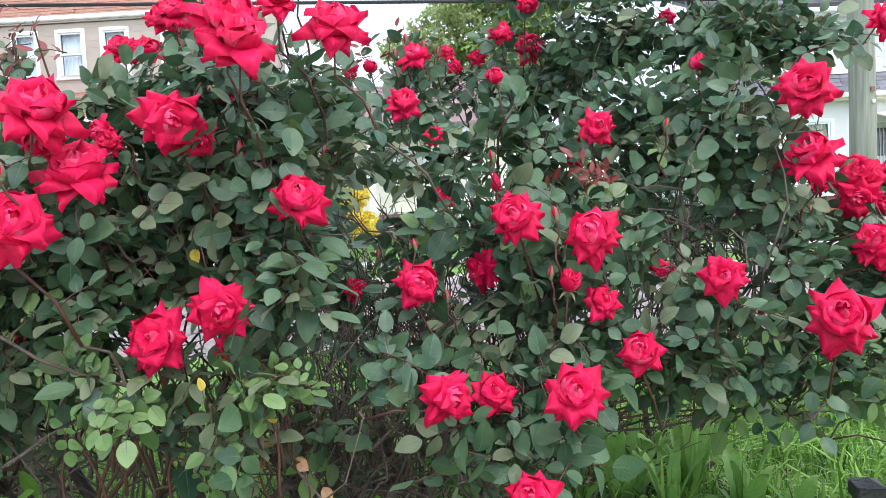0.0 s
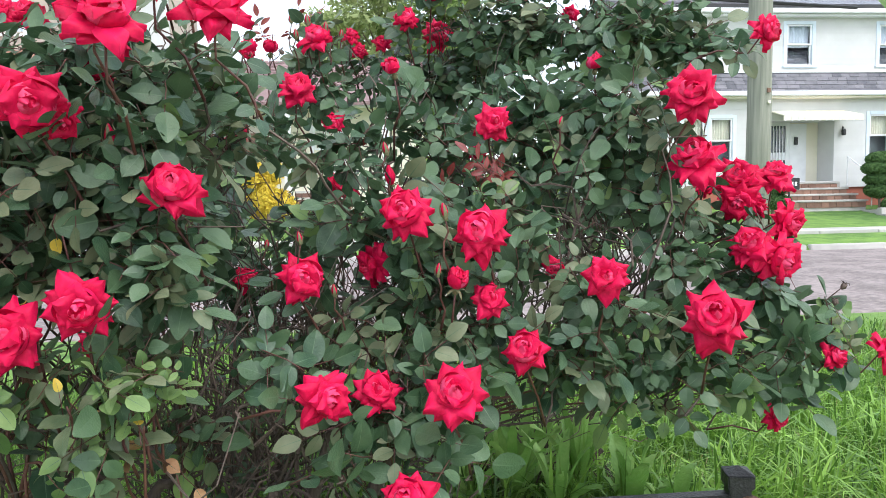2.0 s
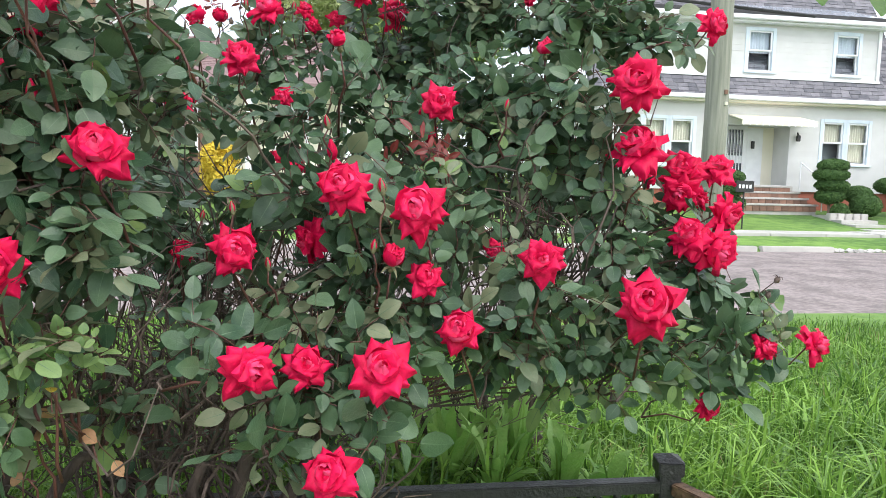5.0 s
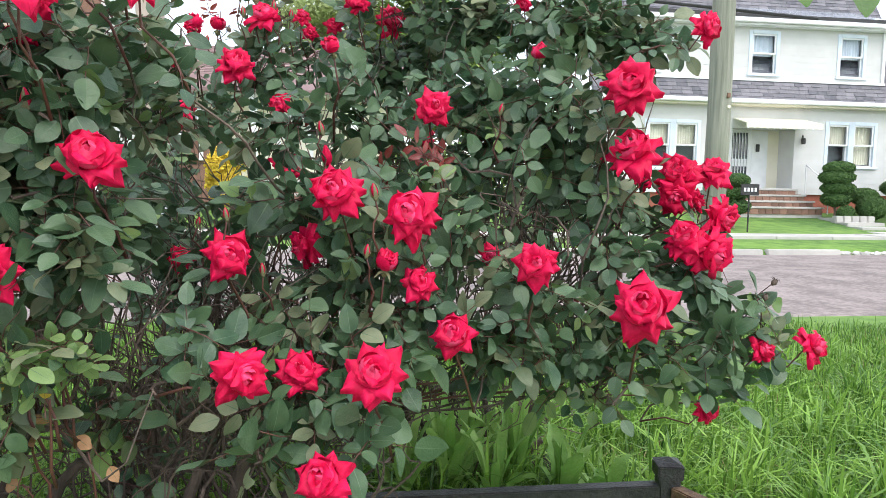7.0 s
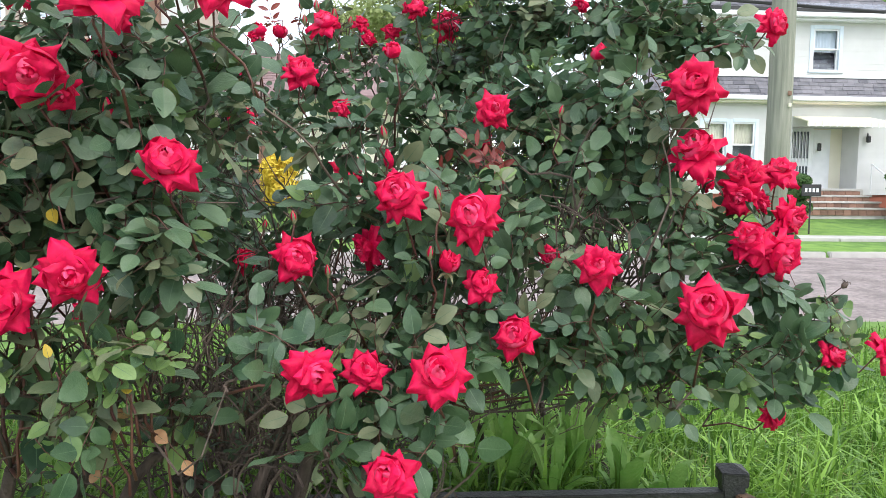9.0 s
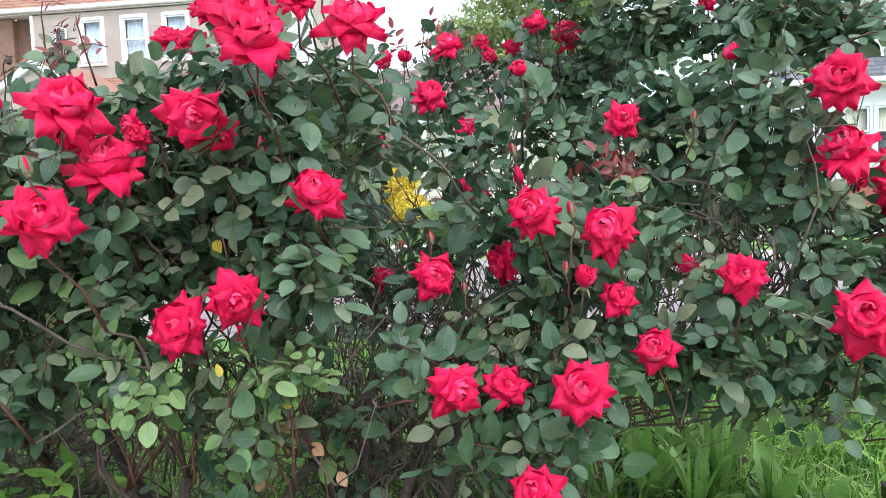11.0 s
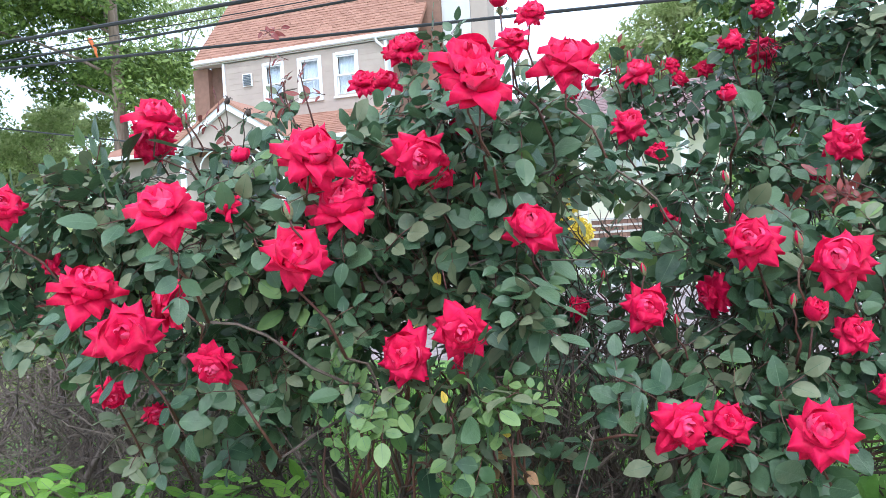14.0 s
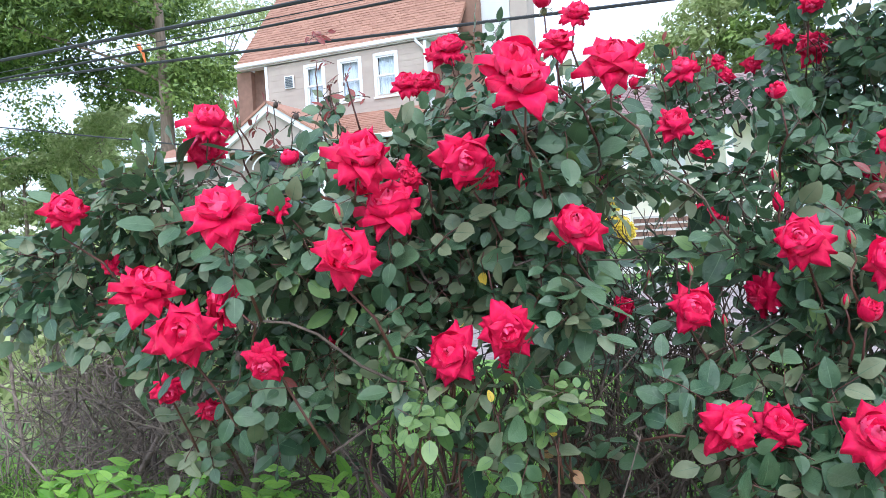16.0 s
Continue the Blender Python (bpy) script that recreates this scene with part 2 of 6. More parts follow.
def cards(name, mat, centres, count, size, parent=None, label="", kind="", flat=0.5, seed=1, shell=0.55):
    """A crown of many small folded leaves spread over rounded clumps (x, y, z, rx, ry, rz)."""
    g = np.random.default_rng(seed)
    wts = np.array([c[3] * c[4] + c[4] * c[5] + c[3] * c[5] for c in centres])
    pick = g.choice(len(centres), count, p=wts / wts.sum())
    c = np.array(centres)[pick]
    d = g.normal(size=(count, 3))
    d /= np.linalg.norm(d, axis=1)[:, None]
    rad = shell + (1.08 - shell) * g.random(count) ** 0.7
    pos = c[:, :3] + d * c[:, 3:] * rad[:, None]
    nrm = d * flat + g.normal(size=(count, 3)) * 0.5 + np.array([0, 0, 0.35])
    nrm /= np.linalg.norm(nrm, axis=1)[:, None]
    t = np.cross(nrm, g.normal(size=(count, 3)))
    t /= np.linalg.norm(t, axis=1)[:, None]
    b = np.cross(nrm, t)
    s = (size * (0.6 + 0.8 * g.random(count)))[:, None]
    v = np.stack([pos - t * s, pos + b * s * 0.45 - t * s * 0.2 + nrm * s * 0.12, pos + t * s, pos - b * s * 0.45 - t * s * 0.2 + nrm * s * 0.12], 1).reshape(-1, 3)
    i = np.arange(count)[:, None] * 4
    f = np.concatenate([i + np.array([0, 1, 2]), i + np.array([0, 2, 3])], 1).reshape(-1, 3)
    me = bpy.data.meshes.new(name)
    me.from_pydata(v.tolist(), [], f.tolist())
    me.materials.append(mat)
    return part(name, me, None, parent, label, kind=kind)


STREET = Matrix.Rotation(radians(10), 4, "Z")   # the street runs along x of this turn


WHITE_HOUSE = STREET @ Matrix.Translation((1.09, 0, 0.03)) @ Matrix.Diagonal((1.109, 1, 1.02, 1))
BEIGE_HOUSE = STREET @ Matrix.Translation((1.06, 0, 0.57)) @ Matrix.Diagonal((0.912, 1, 0.942, 1))
CREAM_HOUSE = STREET @ Matrix.Translation((1.7, 0, 0.25))


def lawn_height(x, y):
    """The bank on this side of the road."""
    n = -0.1736 * x + 0.985 * y
    side = 0.17 * min(1, max(0, (x + 0.3) / 0.9))
    z = np.interp(n, [-30, 1.1, 2.5, 4.5, 6.75], [0.66, 0.64, 0.31, 0.15, 0.03])
    return float(z) - side * float(np.interp(n, [0, 1.2, 2.4], [1, 1, 0]))


# ---- the ground, road and pavement ----
bm = bmesh.new()
xs = [-400, -120, -60, -30, -15] + [-8 + 0.4 * i for i in range(41)] + [15, 30, 60, 120, 400]
ns = [-60, -20, -6, -2] + [0.2 * i for i in range(34)] + [6.75, 13.96, 14.1, 15.9, 17.2, 21.5, 30, 60, 200, 900]
far = {13.96: 0.02, 14.1: 0.15, 15.9: 0.24, 17.2: 0.30, 21.5: 0.74, 30: 0.8, 60: 0.8, 200: 0.8, 900: 0.8}
grid = []
for n_ in ns:
    row = []
    for s_ in xs:
        p = STREET @ Vector((s_, n_, 0))
        z = far.get(n_)
        if z is None:
            z = lawn_height(p.x, p.y) + (0.02 * noise.noise(Vector((s_ * 1.7, n_ * 1.7, 0))) if n_ < 6.5 else 0)
        row.append(bm.verts.new((p.x, p.y, z)))
    grid.append(row)
for q, w in zip(grid, grid[1:]):
    for i in range(len(q) - 1):
        bm.faces.new((q[i], q[i + 1], w[i + 1], w[i]))
ground = part("ground", bm, TURF, label="green lawns and banks of turf along the street", smooth=True, kind="structure")

bm = bmesh.new()
prof = [(6.45, -0.04), (6.85, 0.04), (7.6, 0.055), (10.3, 0.11), (13.1, 0.06), (13.94, 0.035)]
rows_ = [[bm.verts.new(STREET @ Vector((s_, n_, z_))) for s_ in (-300, -40, -10, 0, 10, 40, 300)] for n_, z_ in prof]
for q, w in zip(rows_, rows_[1:]):
    for i in range(len(q) - 1):
        bm.faces.new((q[i], q[i + 1], w[i + 1], w[i]))
part("road", bm, ASPHALT, label="worn pinkish-grey asphalt road", smooth=True, kind="structure")

kerb = thing("kerb", STREET, "pale concrete kerb stones with a broken stretch", "kerb", kind="structure")
s_ = -40.0
stone = finish(boxed(0, 1.72, 13.93, 14.1, 0.0, 0.16, bevel=0.02), "kerb_stone", CONCRETE)
while s_ < 40:
    if not 10.6 < s_ + 0.86 < 13.2:
        o = part("kerb_stone", stone, None, kerb)
        o.location = (s_, rng.uniform(-0.01, 0.01), rng.uniform(-0.012, 0.0))
        o.rotation_euler.z = rng.uniform(-0.006, 0.006)
    s_ += 1.75
bm = bmesh.new()
for i in range(60):
    x, r = rng.uniform(10.6, 13.3), rng.uniform(0.03, 0.09)
    q = bmesh.ops.create_icosphere(bm, subdivisions=1, radius=r)
    for v in q["verts"]:
        v.co = Vector((x, 14.02, 0.06)) + Vector((v.co.x * 1.4, v.co.y, v.co.z * 0.7)) + Vector((0, rng.uniform(-0.02, 0.02), rng.uniform(-0.02, 0.02)))
part("rubble", bm, CONCRETE, kerb, "crumbled kerb edge", kind="stuff")

walkway = thing("pavement", STREET, "pale concrete pavement beyond the verge", "pavement", kind="structure")
slab = finish(boxed(0, 1.49, 15.9, 17.15, 0.1, 0.315, bevel=0.012), "slab", CONCRETE)
for i in range(-20, 24):
    part("slab", slab, None, walkway).location = (i * 1.5, 0, rng.uniform(-0.006, 0.006))
bm = bmesh.new()
for i in range(4):
    box(bm, 14.3 + 0.12 * i, 15.5 + 0.12 * i, 17.2 + 0.75 * i, 17.93 + 0.75 * i, 0.2 + 0.10 * i, 0.35 + 0.10 * i, 0.01)
part("front_path", bm, CONCRETE, None, "pale concrete garden path to brick steps", kind="structure").matrix_world = STREET


# concrete slabs underfoot, added out of view to bounce light up into the bushes
bm = bmesh.new()
for i in range(-5, 5):
    box(bm, i * 1.5, i * 1.5 + 1.49, -2.6, 0.05, 0.5, 0.70, 0.01)
part("front_pavement", bm, CONCRETE, None, "pale concrete slabs added out of view to bounce light onto the bushes", kind="structure")


# ---- houses ----
def siding(parent, mat, x0, x1, z0, z1, y, holes, pitch=0.19):
    """Overlapping boards across a wall, cut round its openings; each board is a part."""
    z = z0
    while z < z1 - 0.02:
        h = min(pitch, z1 - z)
        cuts = sorted((a, b) for a, b, c, d in holes if c < z + h * 0.6 and d > z + h * 0.4)
        x = x0
        for a, b in cuts + [(x1, x1)]:
            if a - x > 0.05:
                bm = bmesh.new()
                vs = [bm.verts.new(c) for c in ((x, y - 0.010, z), (a, y - 0.010, z), (a, y - 0.004, z + h), (x, y - 0.004, z + h),
                                                (x, y + 0.02, z), (a, y + 0.02, z), (a, y + 0.02, z + h), (x, y + 0.02, z + h))]
                for f in ((0, 1, 2, 3), (1, 0, 4, 5), (3, 2, 6, 7), (0, 3, 7, 4), (2, 1, 5, 6)):
                    bm.faces.new([vs[i] for i in f])
                part("board", bm, mat, parent)
            x = max(x, b)
        z += pitch


def core_wall(parent, mat, x0, x1, y0, y1, z0, z1, holes, name="wall"):
    """A thick wall with openings that go through it."""
    bm = bmesh.new()
    xs_ = sorted({x0, x1, *[v for h in holes for v in h[:2]]})
    zs_ = sorted({z0, z1, *[v for h in holes for v in h[2:]]})
    for a, b in zip(xs_, xs_[1:]):
        for c, d in zip(zs_, zs_[1:]):
            if not any(h[0] < (a + b) / 2 < h[1] and h[2] < (c + d) / 2 < h[3] for h in holes):
                box(bm, a, b, y0, y1, c, d)
    bmesh.ops.remove_doubles(bm, verts=bm.verts, dist=1e-4)
    return part(name, bm, mat, parent)


def window(parent, x0, x1, z0, z1, y, trim, dress, drop=0.5):
    """A sash window: casing, sill, two sashes with panes, and what hangs behind them."""
    w = part("window", boxed(x0 - 0.09, x0 + 0.02, y - 0.05, y + 0.1, z0 - 0.02, z1 + 0.08, bevel=0.006), trim, parent)
    part("casing", boxed(x1 - 0.02, x1 + 0.09, y - 0.05, y + 0.1, z0 - 0.02, z1 + 0.08, bevel=0.006), trim, w)
    part("lintel", boxed(x0 + 0.022, x1 - 0.022, y - 0.055, y + 0.1, z1 - 0.02, z1 + 0.09, bevel=0.006), trim, w)
    part("sill", boxed(x0 - 0.12, x1 + 0.12, y - 0.10, y + 0.1, z0 - 0.09, z0 - 0.022, bevel=0.008), trim, w)
    zm = (z0 + z1) / 2
    for k, (a, b, yy) in enumerate(((zm - 0.02, z1 - 0.022, y + 0.0), (z0 - 0.02, zm + 0.02, y + 0.045))):
        bm = bmesh.new()
        for q in ((x0 + 0.022, x0 + 0.07, a, b), (x1 - 0.07, x1 - 0.022, a, b), (x0 + 0.072, x1 - 0.072, a, a + 0.05), (x0 + 0.072, x1 - 0.072, b - 0.05, b)):
            box(bm, q[0], q[1], yy - 0.018, yy + 0.018, q[2], q[3])
        part("sash", bm, WHITE, w)
        part("pane", boxed(x0 + 0.068, x1 - 0.068, yy - 0.003, yy + 0.003, a + 0.045, b - 0.045), GLASSY, w).visible_shadow = False
    bm = bmesh.new()
    n, z2 = 16, z1 - (z1 - z0) * drop
    for i in range(n):
        a, b = x0 + 0.04 + (x1 - x0 - 0.08) * i / n, x0 + 0.04 + (x1 - x0 - 0.08) * (i + 1) / n
        d = 0.012 * (i % 2)
        bm.faces.new([bm.verts.new(c) for c in ((a, y + 0.14 + d, z2), (b, y + 0.152 - d, z2), (b, y + 0.152 - d, z1), (a, y + 0.14 + d, z1))])
    part("hanging", bm, dress, w)
    part("room_back", boxed(x0 - 0.2, x1 + 0.2, y + 0.5, y + 0.55, z0 - 0.2, z1 + 0.2), SCREEN, w)
    return w


def shingles(name, mat, parent, p0, u, v, wid, slope, du=0.3, dv=0.14, seed=3, right=0.0):
    """Courses of shingles on a slope: p0 is its lower corner, u runs along the eave, v up the slope; right: how far the edge draws in per metre up."""
    g = random.Random(seed)
    p0, u, v = Vector(p0), Vector(u).normalized(), Vector(v).normalized()
    w = u.cross(v)
    verts, faces = [], []
    k, r = 0, 0
    while k * dv < slope:
        a = -du * g.random()
        end = wid - right * k * dv
        while a < end:
            b = min(a + du * g.uniform(0.8, 1.2), end)
            a0 = max(a, 0)
            if b - a0 > 0.03:
                t = 0.012 + 0.012 * g.random()
                o = p0 + v * (k * dv)
                q = len(verts)
                for s, e, h in ((a0, 0, t), (b - 0.012, 0, t), (b - 0.012, dv * 1.06, 0.004), (a0, dv * 1.06, 0.004), (a0, 0, 0), (b - 0.012, 0, 0)):
                    verts.append(o + u * s + v * e + w * h)
                faces += [(q, q + 1, q + 2, q + 3), (q + 1, q, q + 4, q + 5), (q + 1, q + 5, q + 2), (q, q + 3, q + 4)]
            a = b
        k += 1
    me = bpy.data.meshes.new(name)
    me.from_pydata([tuple(c) for c in verts], [], faces)
    me.materials.append(mat)
    return part(name, me, None, parent, kind="stuff")


def slab_poly(pts, d):
    """A thick plate from the corners of its outer face, pushed in by d."""
    bm = bmesh.new()
    f = bm.faces.new([bm.verts.new(p) for p in pts])
    r = bmesh.ops.extrude_face_region(bm, geom=[f])
    bmesh.ops.translate(bm, vec=d, verts=[q for q in r["geom"] if isinstance(q, bmesh.types.BMVert)])
    bmesh.ops.recalc_face_normals(bm, faces=bm.faces)
    return bm


GLASSY = bpy.data.materials.new("glass_pane")
GLASSY.use_nodes = True
gb = GLASSY.node_tree.nodes["Principled BSDF"]
gb.inputs["Base Color"].default_value, gb.inputs["Roughness"].default_value = (0.9, 0.95, 0.97, 1), 0.02
gb.inputs["Transmission Weight"].default_value, gb.inputs["IOR"].default_value = 1.0, 1.1


def brick_course(parent, x0, x1, y0, y1, z0, z1, w=0.2, mat=BRICK):
    nx = max(1, round((x1 - x0) / w))
    w = (x1 - x0) / nx
    me = finish(boxed(0.006, w - 0.006, y0, y1, z0 + 0.006, z1 - 0.006), "brick", mat)
    for i in range(nx):
        part("brick", me, None, parent).location.x = x0 + i * w


# the white house with grey shingles
house = thing("house", WHITE_HOUSE, "white clapboard house with grey shingled roof and solar panels", "house")
low_holes = [(7.72, 8.42, 2.1, 3.52), (8.56, 9.26, 2.1, 3.52), (10.35, 12.33, 1.47, 3.42), (13.4, 14.1, 2.25, 3.6), (14.24, 14.94, 2.25, 3.6)]
up_holes = [(7.2, 8.0, 5.15, 6.42), (10.88, 11.68, 5.15, 6.42), (13.72, 14.5, 5.15, 6.42)]
core_wall(house, SIDING, 6.3, 15.9, 21.76, 22.0, 1.3, 4.1, low_holes)
siding(house, SIDING, 6.3, 15.9, 1.3, 4.0, 21.74, low_holes)
core_wall(house, SIDING, 6.6, 15.1, 21.88, 22.1, 4.9, 6.62, up_holes, "upper_wall")
siding(house, SIDING, 6.6, 15.1, 4.98, 6.6, 21.86, up_holes)
part("brick_base", boxed(6.3, 15.9, 21.8, 22.0, 0.4, 1.298), BRICK_RED, house, "red brick foundation")
part("side_wall", boxed(15.7, 15.9, 22.002, 29.0, 0.4, 4.1), SIDING, house)
part("side_wall", boxed(6.3, 6.5, 22.002, 29.0, 0.4, 4.1), SIDING, house)
part("side_wall", boxed(14.9, 15.1, 22.102, 26.0, 4.9, 6.62), SIDING, house)
part("back_wall", boxed(6.502, 15.698, 28.8, 29.0, 0.4, 4.1), SIDING, house)
for x0, x1, z0, z1 in (low_holes[:2] + low_holes[3:]):
    window(house, x0, x1, z0, z1, 21.76, BLUEWHITE, BLIND, 0.5 if x0 < 14.2 else 0.95)
for x0, x1, z0, z1 in up_holes:
    window(house, x0, x1, z0, z1, 21.88, BLUEWHITE, CURTAIN, 0.55)
# gutters, eaves and the roof slopes
part("gutter", boxed(6.0, 16.1, 21.30, 21.44, 4.14, 4.28, bevel=0.02), WHITE, house, "white gutter")
part("soffit", boxed(6.0, 16.1, 21.442, 21.9, 4.08, 4.14), CREAM, house)
part("roof_deck", slab_poly([(6.0, 21.42, 4.22), (16.1, 21.42, 4.22), (16.1, 25.0, 10.2), (6.0, 25.0, 10.2)], (0, 0.12, -0.08)), SHINGLE, house)
shingles("roof_shingles", SHINGLE, house, (6.0, 21.41, 4.235), (1, 0, 0), (0, 3.58, 5.98), 10.1, 6.6, 0.32, 0.15)
part("gutter", boxed(6.4, 15.35, 21.42, 21.56, 6.66, 6.8, bevel=0.02), WHITE, house, "white gutter")
part("soffit", boxed(6.4, 15.35, 21.562, 22.1, 6.6, 6.66), WHITE, house)
part("dormer_roof", slab_poly([(6.4, 21.5, 6.78), (15.35, 21.5, 6.78), (15.2, 26.5, 8.6), (6.4, 26.5, 8.6)], (0, 0, -0.1)), SHINGLE, house)
shingles("dormer_shingles", SHINGLE, house, (6.4, 21.5, 6.79), (1, 0, 0), (0, 5.0, 1.82), 8.9, 5.3, 0.32, 0.16)
for i in range(3):
    x = 10.35 + i * 1.62
    part("solar_panel", slab_poly([(x, 21.7, 6.98), (x + 1.58, 21.7, 6.98), (x + 1.58, 24.0, 7.82), (x, 24.0, 7.82)], (0, 0, -0.04)), PANEL, house, "grey glass solar panel")
part("panel_skirt", boxed(7.5, 15.2, 21.64, 21.69, 6.84, 6.97), IRON, house, "black skirt under solar panels")
part("sill_board", boxed(6.5, 15.2, 21.76, 21.856, 4.9, 4.975), WHITE, house)
part("corner_board", boxed(15.1, 15.2, 21.8, 22.1, 4.977, 6.6), WHITE, house)
part("downspout", tube(bmesh.new(), [(15.75, 21.68, 4.15), (15.75, 21.68, 0.9)], 0.04, 0.04, 8), WHITE, house)
# recessed entrance
part("alcove_side", boxed(12.33, 12.4, 22.002, 22.8, 1.4, 3.42), SIDING, house)
part("alcove_side", boxed(10.28, 10.35, 22.002, 22.8, 1.4, 3.42), SIDING, house)
part("alcove_ceiling", boxed(10.28, 12.4, 22.002, 22.8, 3.42, 3.5), SIDING, house)
part("alcove_back", boxed(11.35, 12.33, 22.6, 22.7, 1.46, 3.42), CREAM, house)
part("inner_door", boxed(11.42, 11.95, 22.55, 22.598, 1.47, 3.38, bevel=0.008), WHITE, house, "white panelled door")
part("porch_floor", boxed(10.2, 12.4, 21.5, 22.8, 1.3, 1.46), CONCRETE, house)
door = part("door", boxed(10.36, 11.34, 22.4, 22.46, 1.47, 3.42, bevel=0.006), WHITE, house, "white storm door with iron bars")
part("door_glass", boxed(10.48, 11.22, 22.388, 22.396, 2.45, 3.3), GLASS, door)
part("door_glass", boxed(10.48, 11.22, 22.388, 22.396, 1.6, 2.2), GLASS, door)
for i in range(8):
    part("bar", boxed(10.5 + i * 0.098, 10.522 + i * 0.098, 22.36, 22.38, 1.6, 3.3), WHITE, door)
part("house_letterbox", boxed(11.55, 11.66, 22.50, 22.548, 2.7, 2.95, bevel=0.01), IRON, house)
awn = part("awning", slab_poly([(10.35, 21.74, 3.72), (12.6, 21.74, 3.72), (12.65, 20.85, 3.5), (10.3, 20.85, 3.5)], (0, 0, -0.03)), CREAM, house, "cream metal awning over the door")
part("valance", boxed(10.3, 12.65, 20.83, 20.86, 3.33, 3.497), CREAM, awn)
for i in range(12):
    part("rib", boxed(10.32 + i * 0.2, 10.36 + i * 0.2, 20.82, 20.828, 3.31, 3.49), WHITE, awn)
lantern = part("wall_lantern", boxed(12.5, 12.6, 21.56, 21.66, 2.92, 3.12, bevel=0.015), IRON, house, "black iron wall lantern")
part("bracket", tube(bmesh.new(), [(12.55, 21.72, 3.05), (12.55, 21.66, 3.22), (12.55, 21.61, 3.13)], 0.014, 0.014), IRON, lantern)
steps = thing("front_steps", WHITE_HOUSE, "brick front steps with pale stone edges", "steps")
for i in range(4):
    y1 = 20.3 + i * 0.3
    z = 0.74 + i * 0.185
    part("tread", boxed(10.15 - 0.12 * (3 - i), 12.20 + 0.1 * (3 - i), y1, y1 + 0.36, z + 0.12, z + 0.175, bevel=0.01), CONCRETE, steps)
    part("riser_core", boxed(10.2 - 0.12 * (3 - i), 12.15 + 0.1 * (3 - i), y1 + 0.05, y1 + 0.36, z - 0.2, z + 0.118), CONCRETE, steps)
    brick_course(steps, 10.2 - 0.12 * (3 - i), 12.15 + 0.1 * (3 - i), y1 + 0.02, y1 + 0.06, z - 0.06, z + 0.115, 0.22)
rail = thing("hand_rail", WHITE_HOUSE, "white iron handrail beside brick steps", "railing")
for y, z in ((20.35, 0.7), (21.5, 1.35)):
    part("rail_post", tube(bmesh.new(), [(12.62, y, z), (12.62, y, z + 0.9)], 0.018, 0.018), WHITE, rail)
part("top_rail", tube(bmesh.new(), [(12.62, 20.3, 1.6), (12.62, 21.5, 2.25)], 0.02, 0.02), WHITE, rail)


def gable_house(m, label, x0, x1, y0, y1, zg, ze, zr, wallmat, roofmat, over=0.5):
    """A plain house with its eave to the street."""
    h = thing("house", m, label, "house")
    part("wall", boxed(x0, x1, y0, y1, zg, ze), wallmat, h)
    ym = (y0 + y1) / 2
    part("roof", slab_poly([(x0 - over, y0 - over, ze), (x1 + over, y0 - over, ze), (x1 + over, ym, zr), (x0 - over, ym, zr)], (0, 0.02, -0.12)), roofmat, h)
    part("roof", slab_poly([(x0 - over, y1 + over, ze), (x0 - over, ym, zr), (x1 + over, ym, zr), (x1 + over, y1 + over, ze)], (0, -0.02, -0.12)), roofmat, h)
    shingles("roof_shingles", roofmat, h, (x0 - over, y0 - over, ze + 0.01), (1, 0, 0), (0, ym - y0 + over, zr - ze), x1 - x0 + 2 * over,
             math.hypot(ym - y0 + over, zr - ze), 0.34, 0.16)
    for x in (x0, x1):
        bm = bmesh.new()
        vs = [bm.verts.new(c) for c in ((x - 0.05, y0, ze), (x - 0.05, y1, ze), (x - 0.05, ym, zr - 0.15), (x + 0.05, y0, ze), (x + 0.05, y1, ze), (x + 0.05, ym, zr - 0.15))]
        for f in ((0, 1, 2), (5, 4, 3), (0, 3, 4, 1), (1, 4, 5, 2), (2, 5, 3, 0)):
            bm.faces.new([vs[i] for i in f])
        part("gable", bm, wallmat, h)
    part("gutter", boxed(x0 - over, x1 + over, y0 - over - 0.12, y0 - over + 0.02, ze - 0.12, ze + 0.02, bevel=0.02), WHITE, h, "white gutter")
    part("soffit", boxed(x0 - over, x1 + over, y0 - over + 0.022, y0, ze - 0.16, ze - 0.122), WHITE, h)
    return h


# the beige house with a terracotta roof
left = gable_house(BEIGE_HOUSE, "two-storey beige and brick house with terracotta shingle roof", -17.4, -9.4, 20.5, 29.0, 0.6, 7.4, 13.0, BRICK, SHINGLE_TAN, 0.45)
lh = [(-14.86, -14.16, 5.6, 6.95), (-13.45, -12.68, 5.6, 6.95), (-12.04, -11.28, 5.6, 6.95)]
core_wall(left, SIDING_BEIGE, -16.5, -10.2, 20.12, 20.36, 5.05, 7.2, lh, "upper_wall")
siding(left, SIDING_BEIGE, -16.5, -10.2, 5.05, 7.2, 20.1, lh, 0.2)
part("corner_board", boxed(-16.6, -16.5, 20.05, 20.4, 5.05, 7.2), WHITE, left)
part("side_cheek", boxed(-10.2, -10.1, 20.05, 20.5, 5.05, 7.2), WHITE, left)
for h in lh:
    window(left, *h, 20.12, WHITE, CURTAIN, 0.98)
part("side_wall", boxed(-18.05, -17.402, 20.3, 29.0, 0.6, 7.2), BRICK, left, "brown brick side wall")
vent = part("wall_vent", boxed(-15.75, -15.35, 20.03, 20.07, 6.3, 6.75, bevel=0.01), WHITE, left, "louvred wall vent")
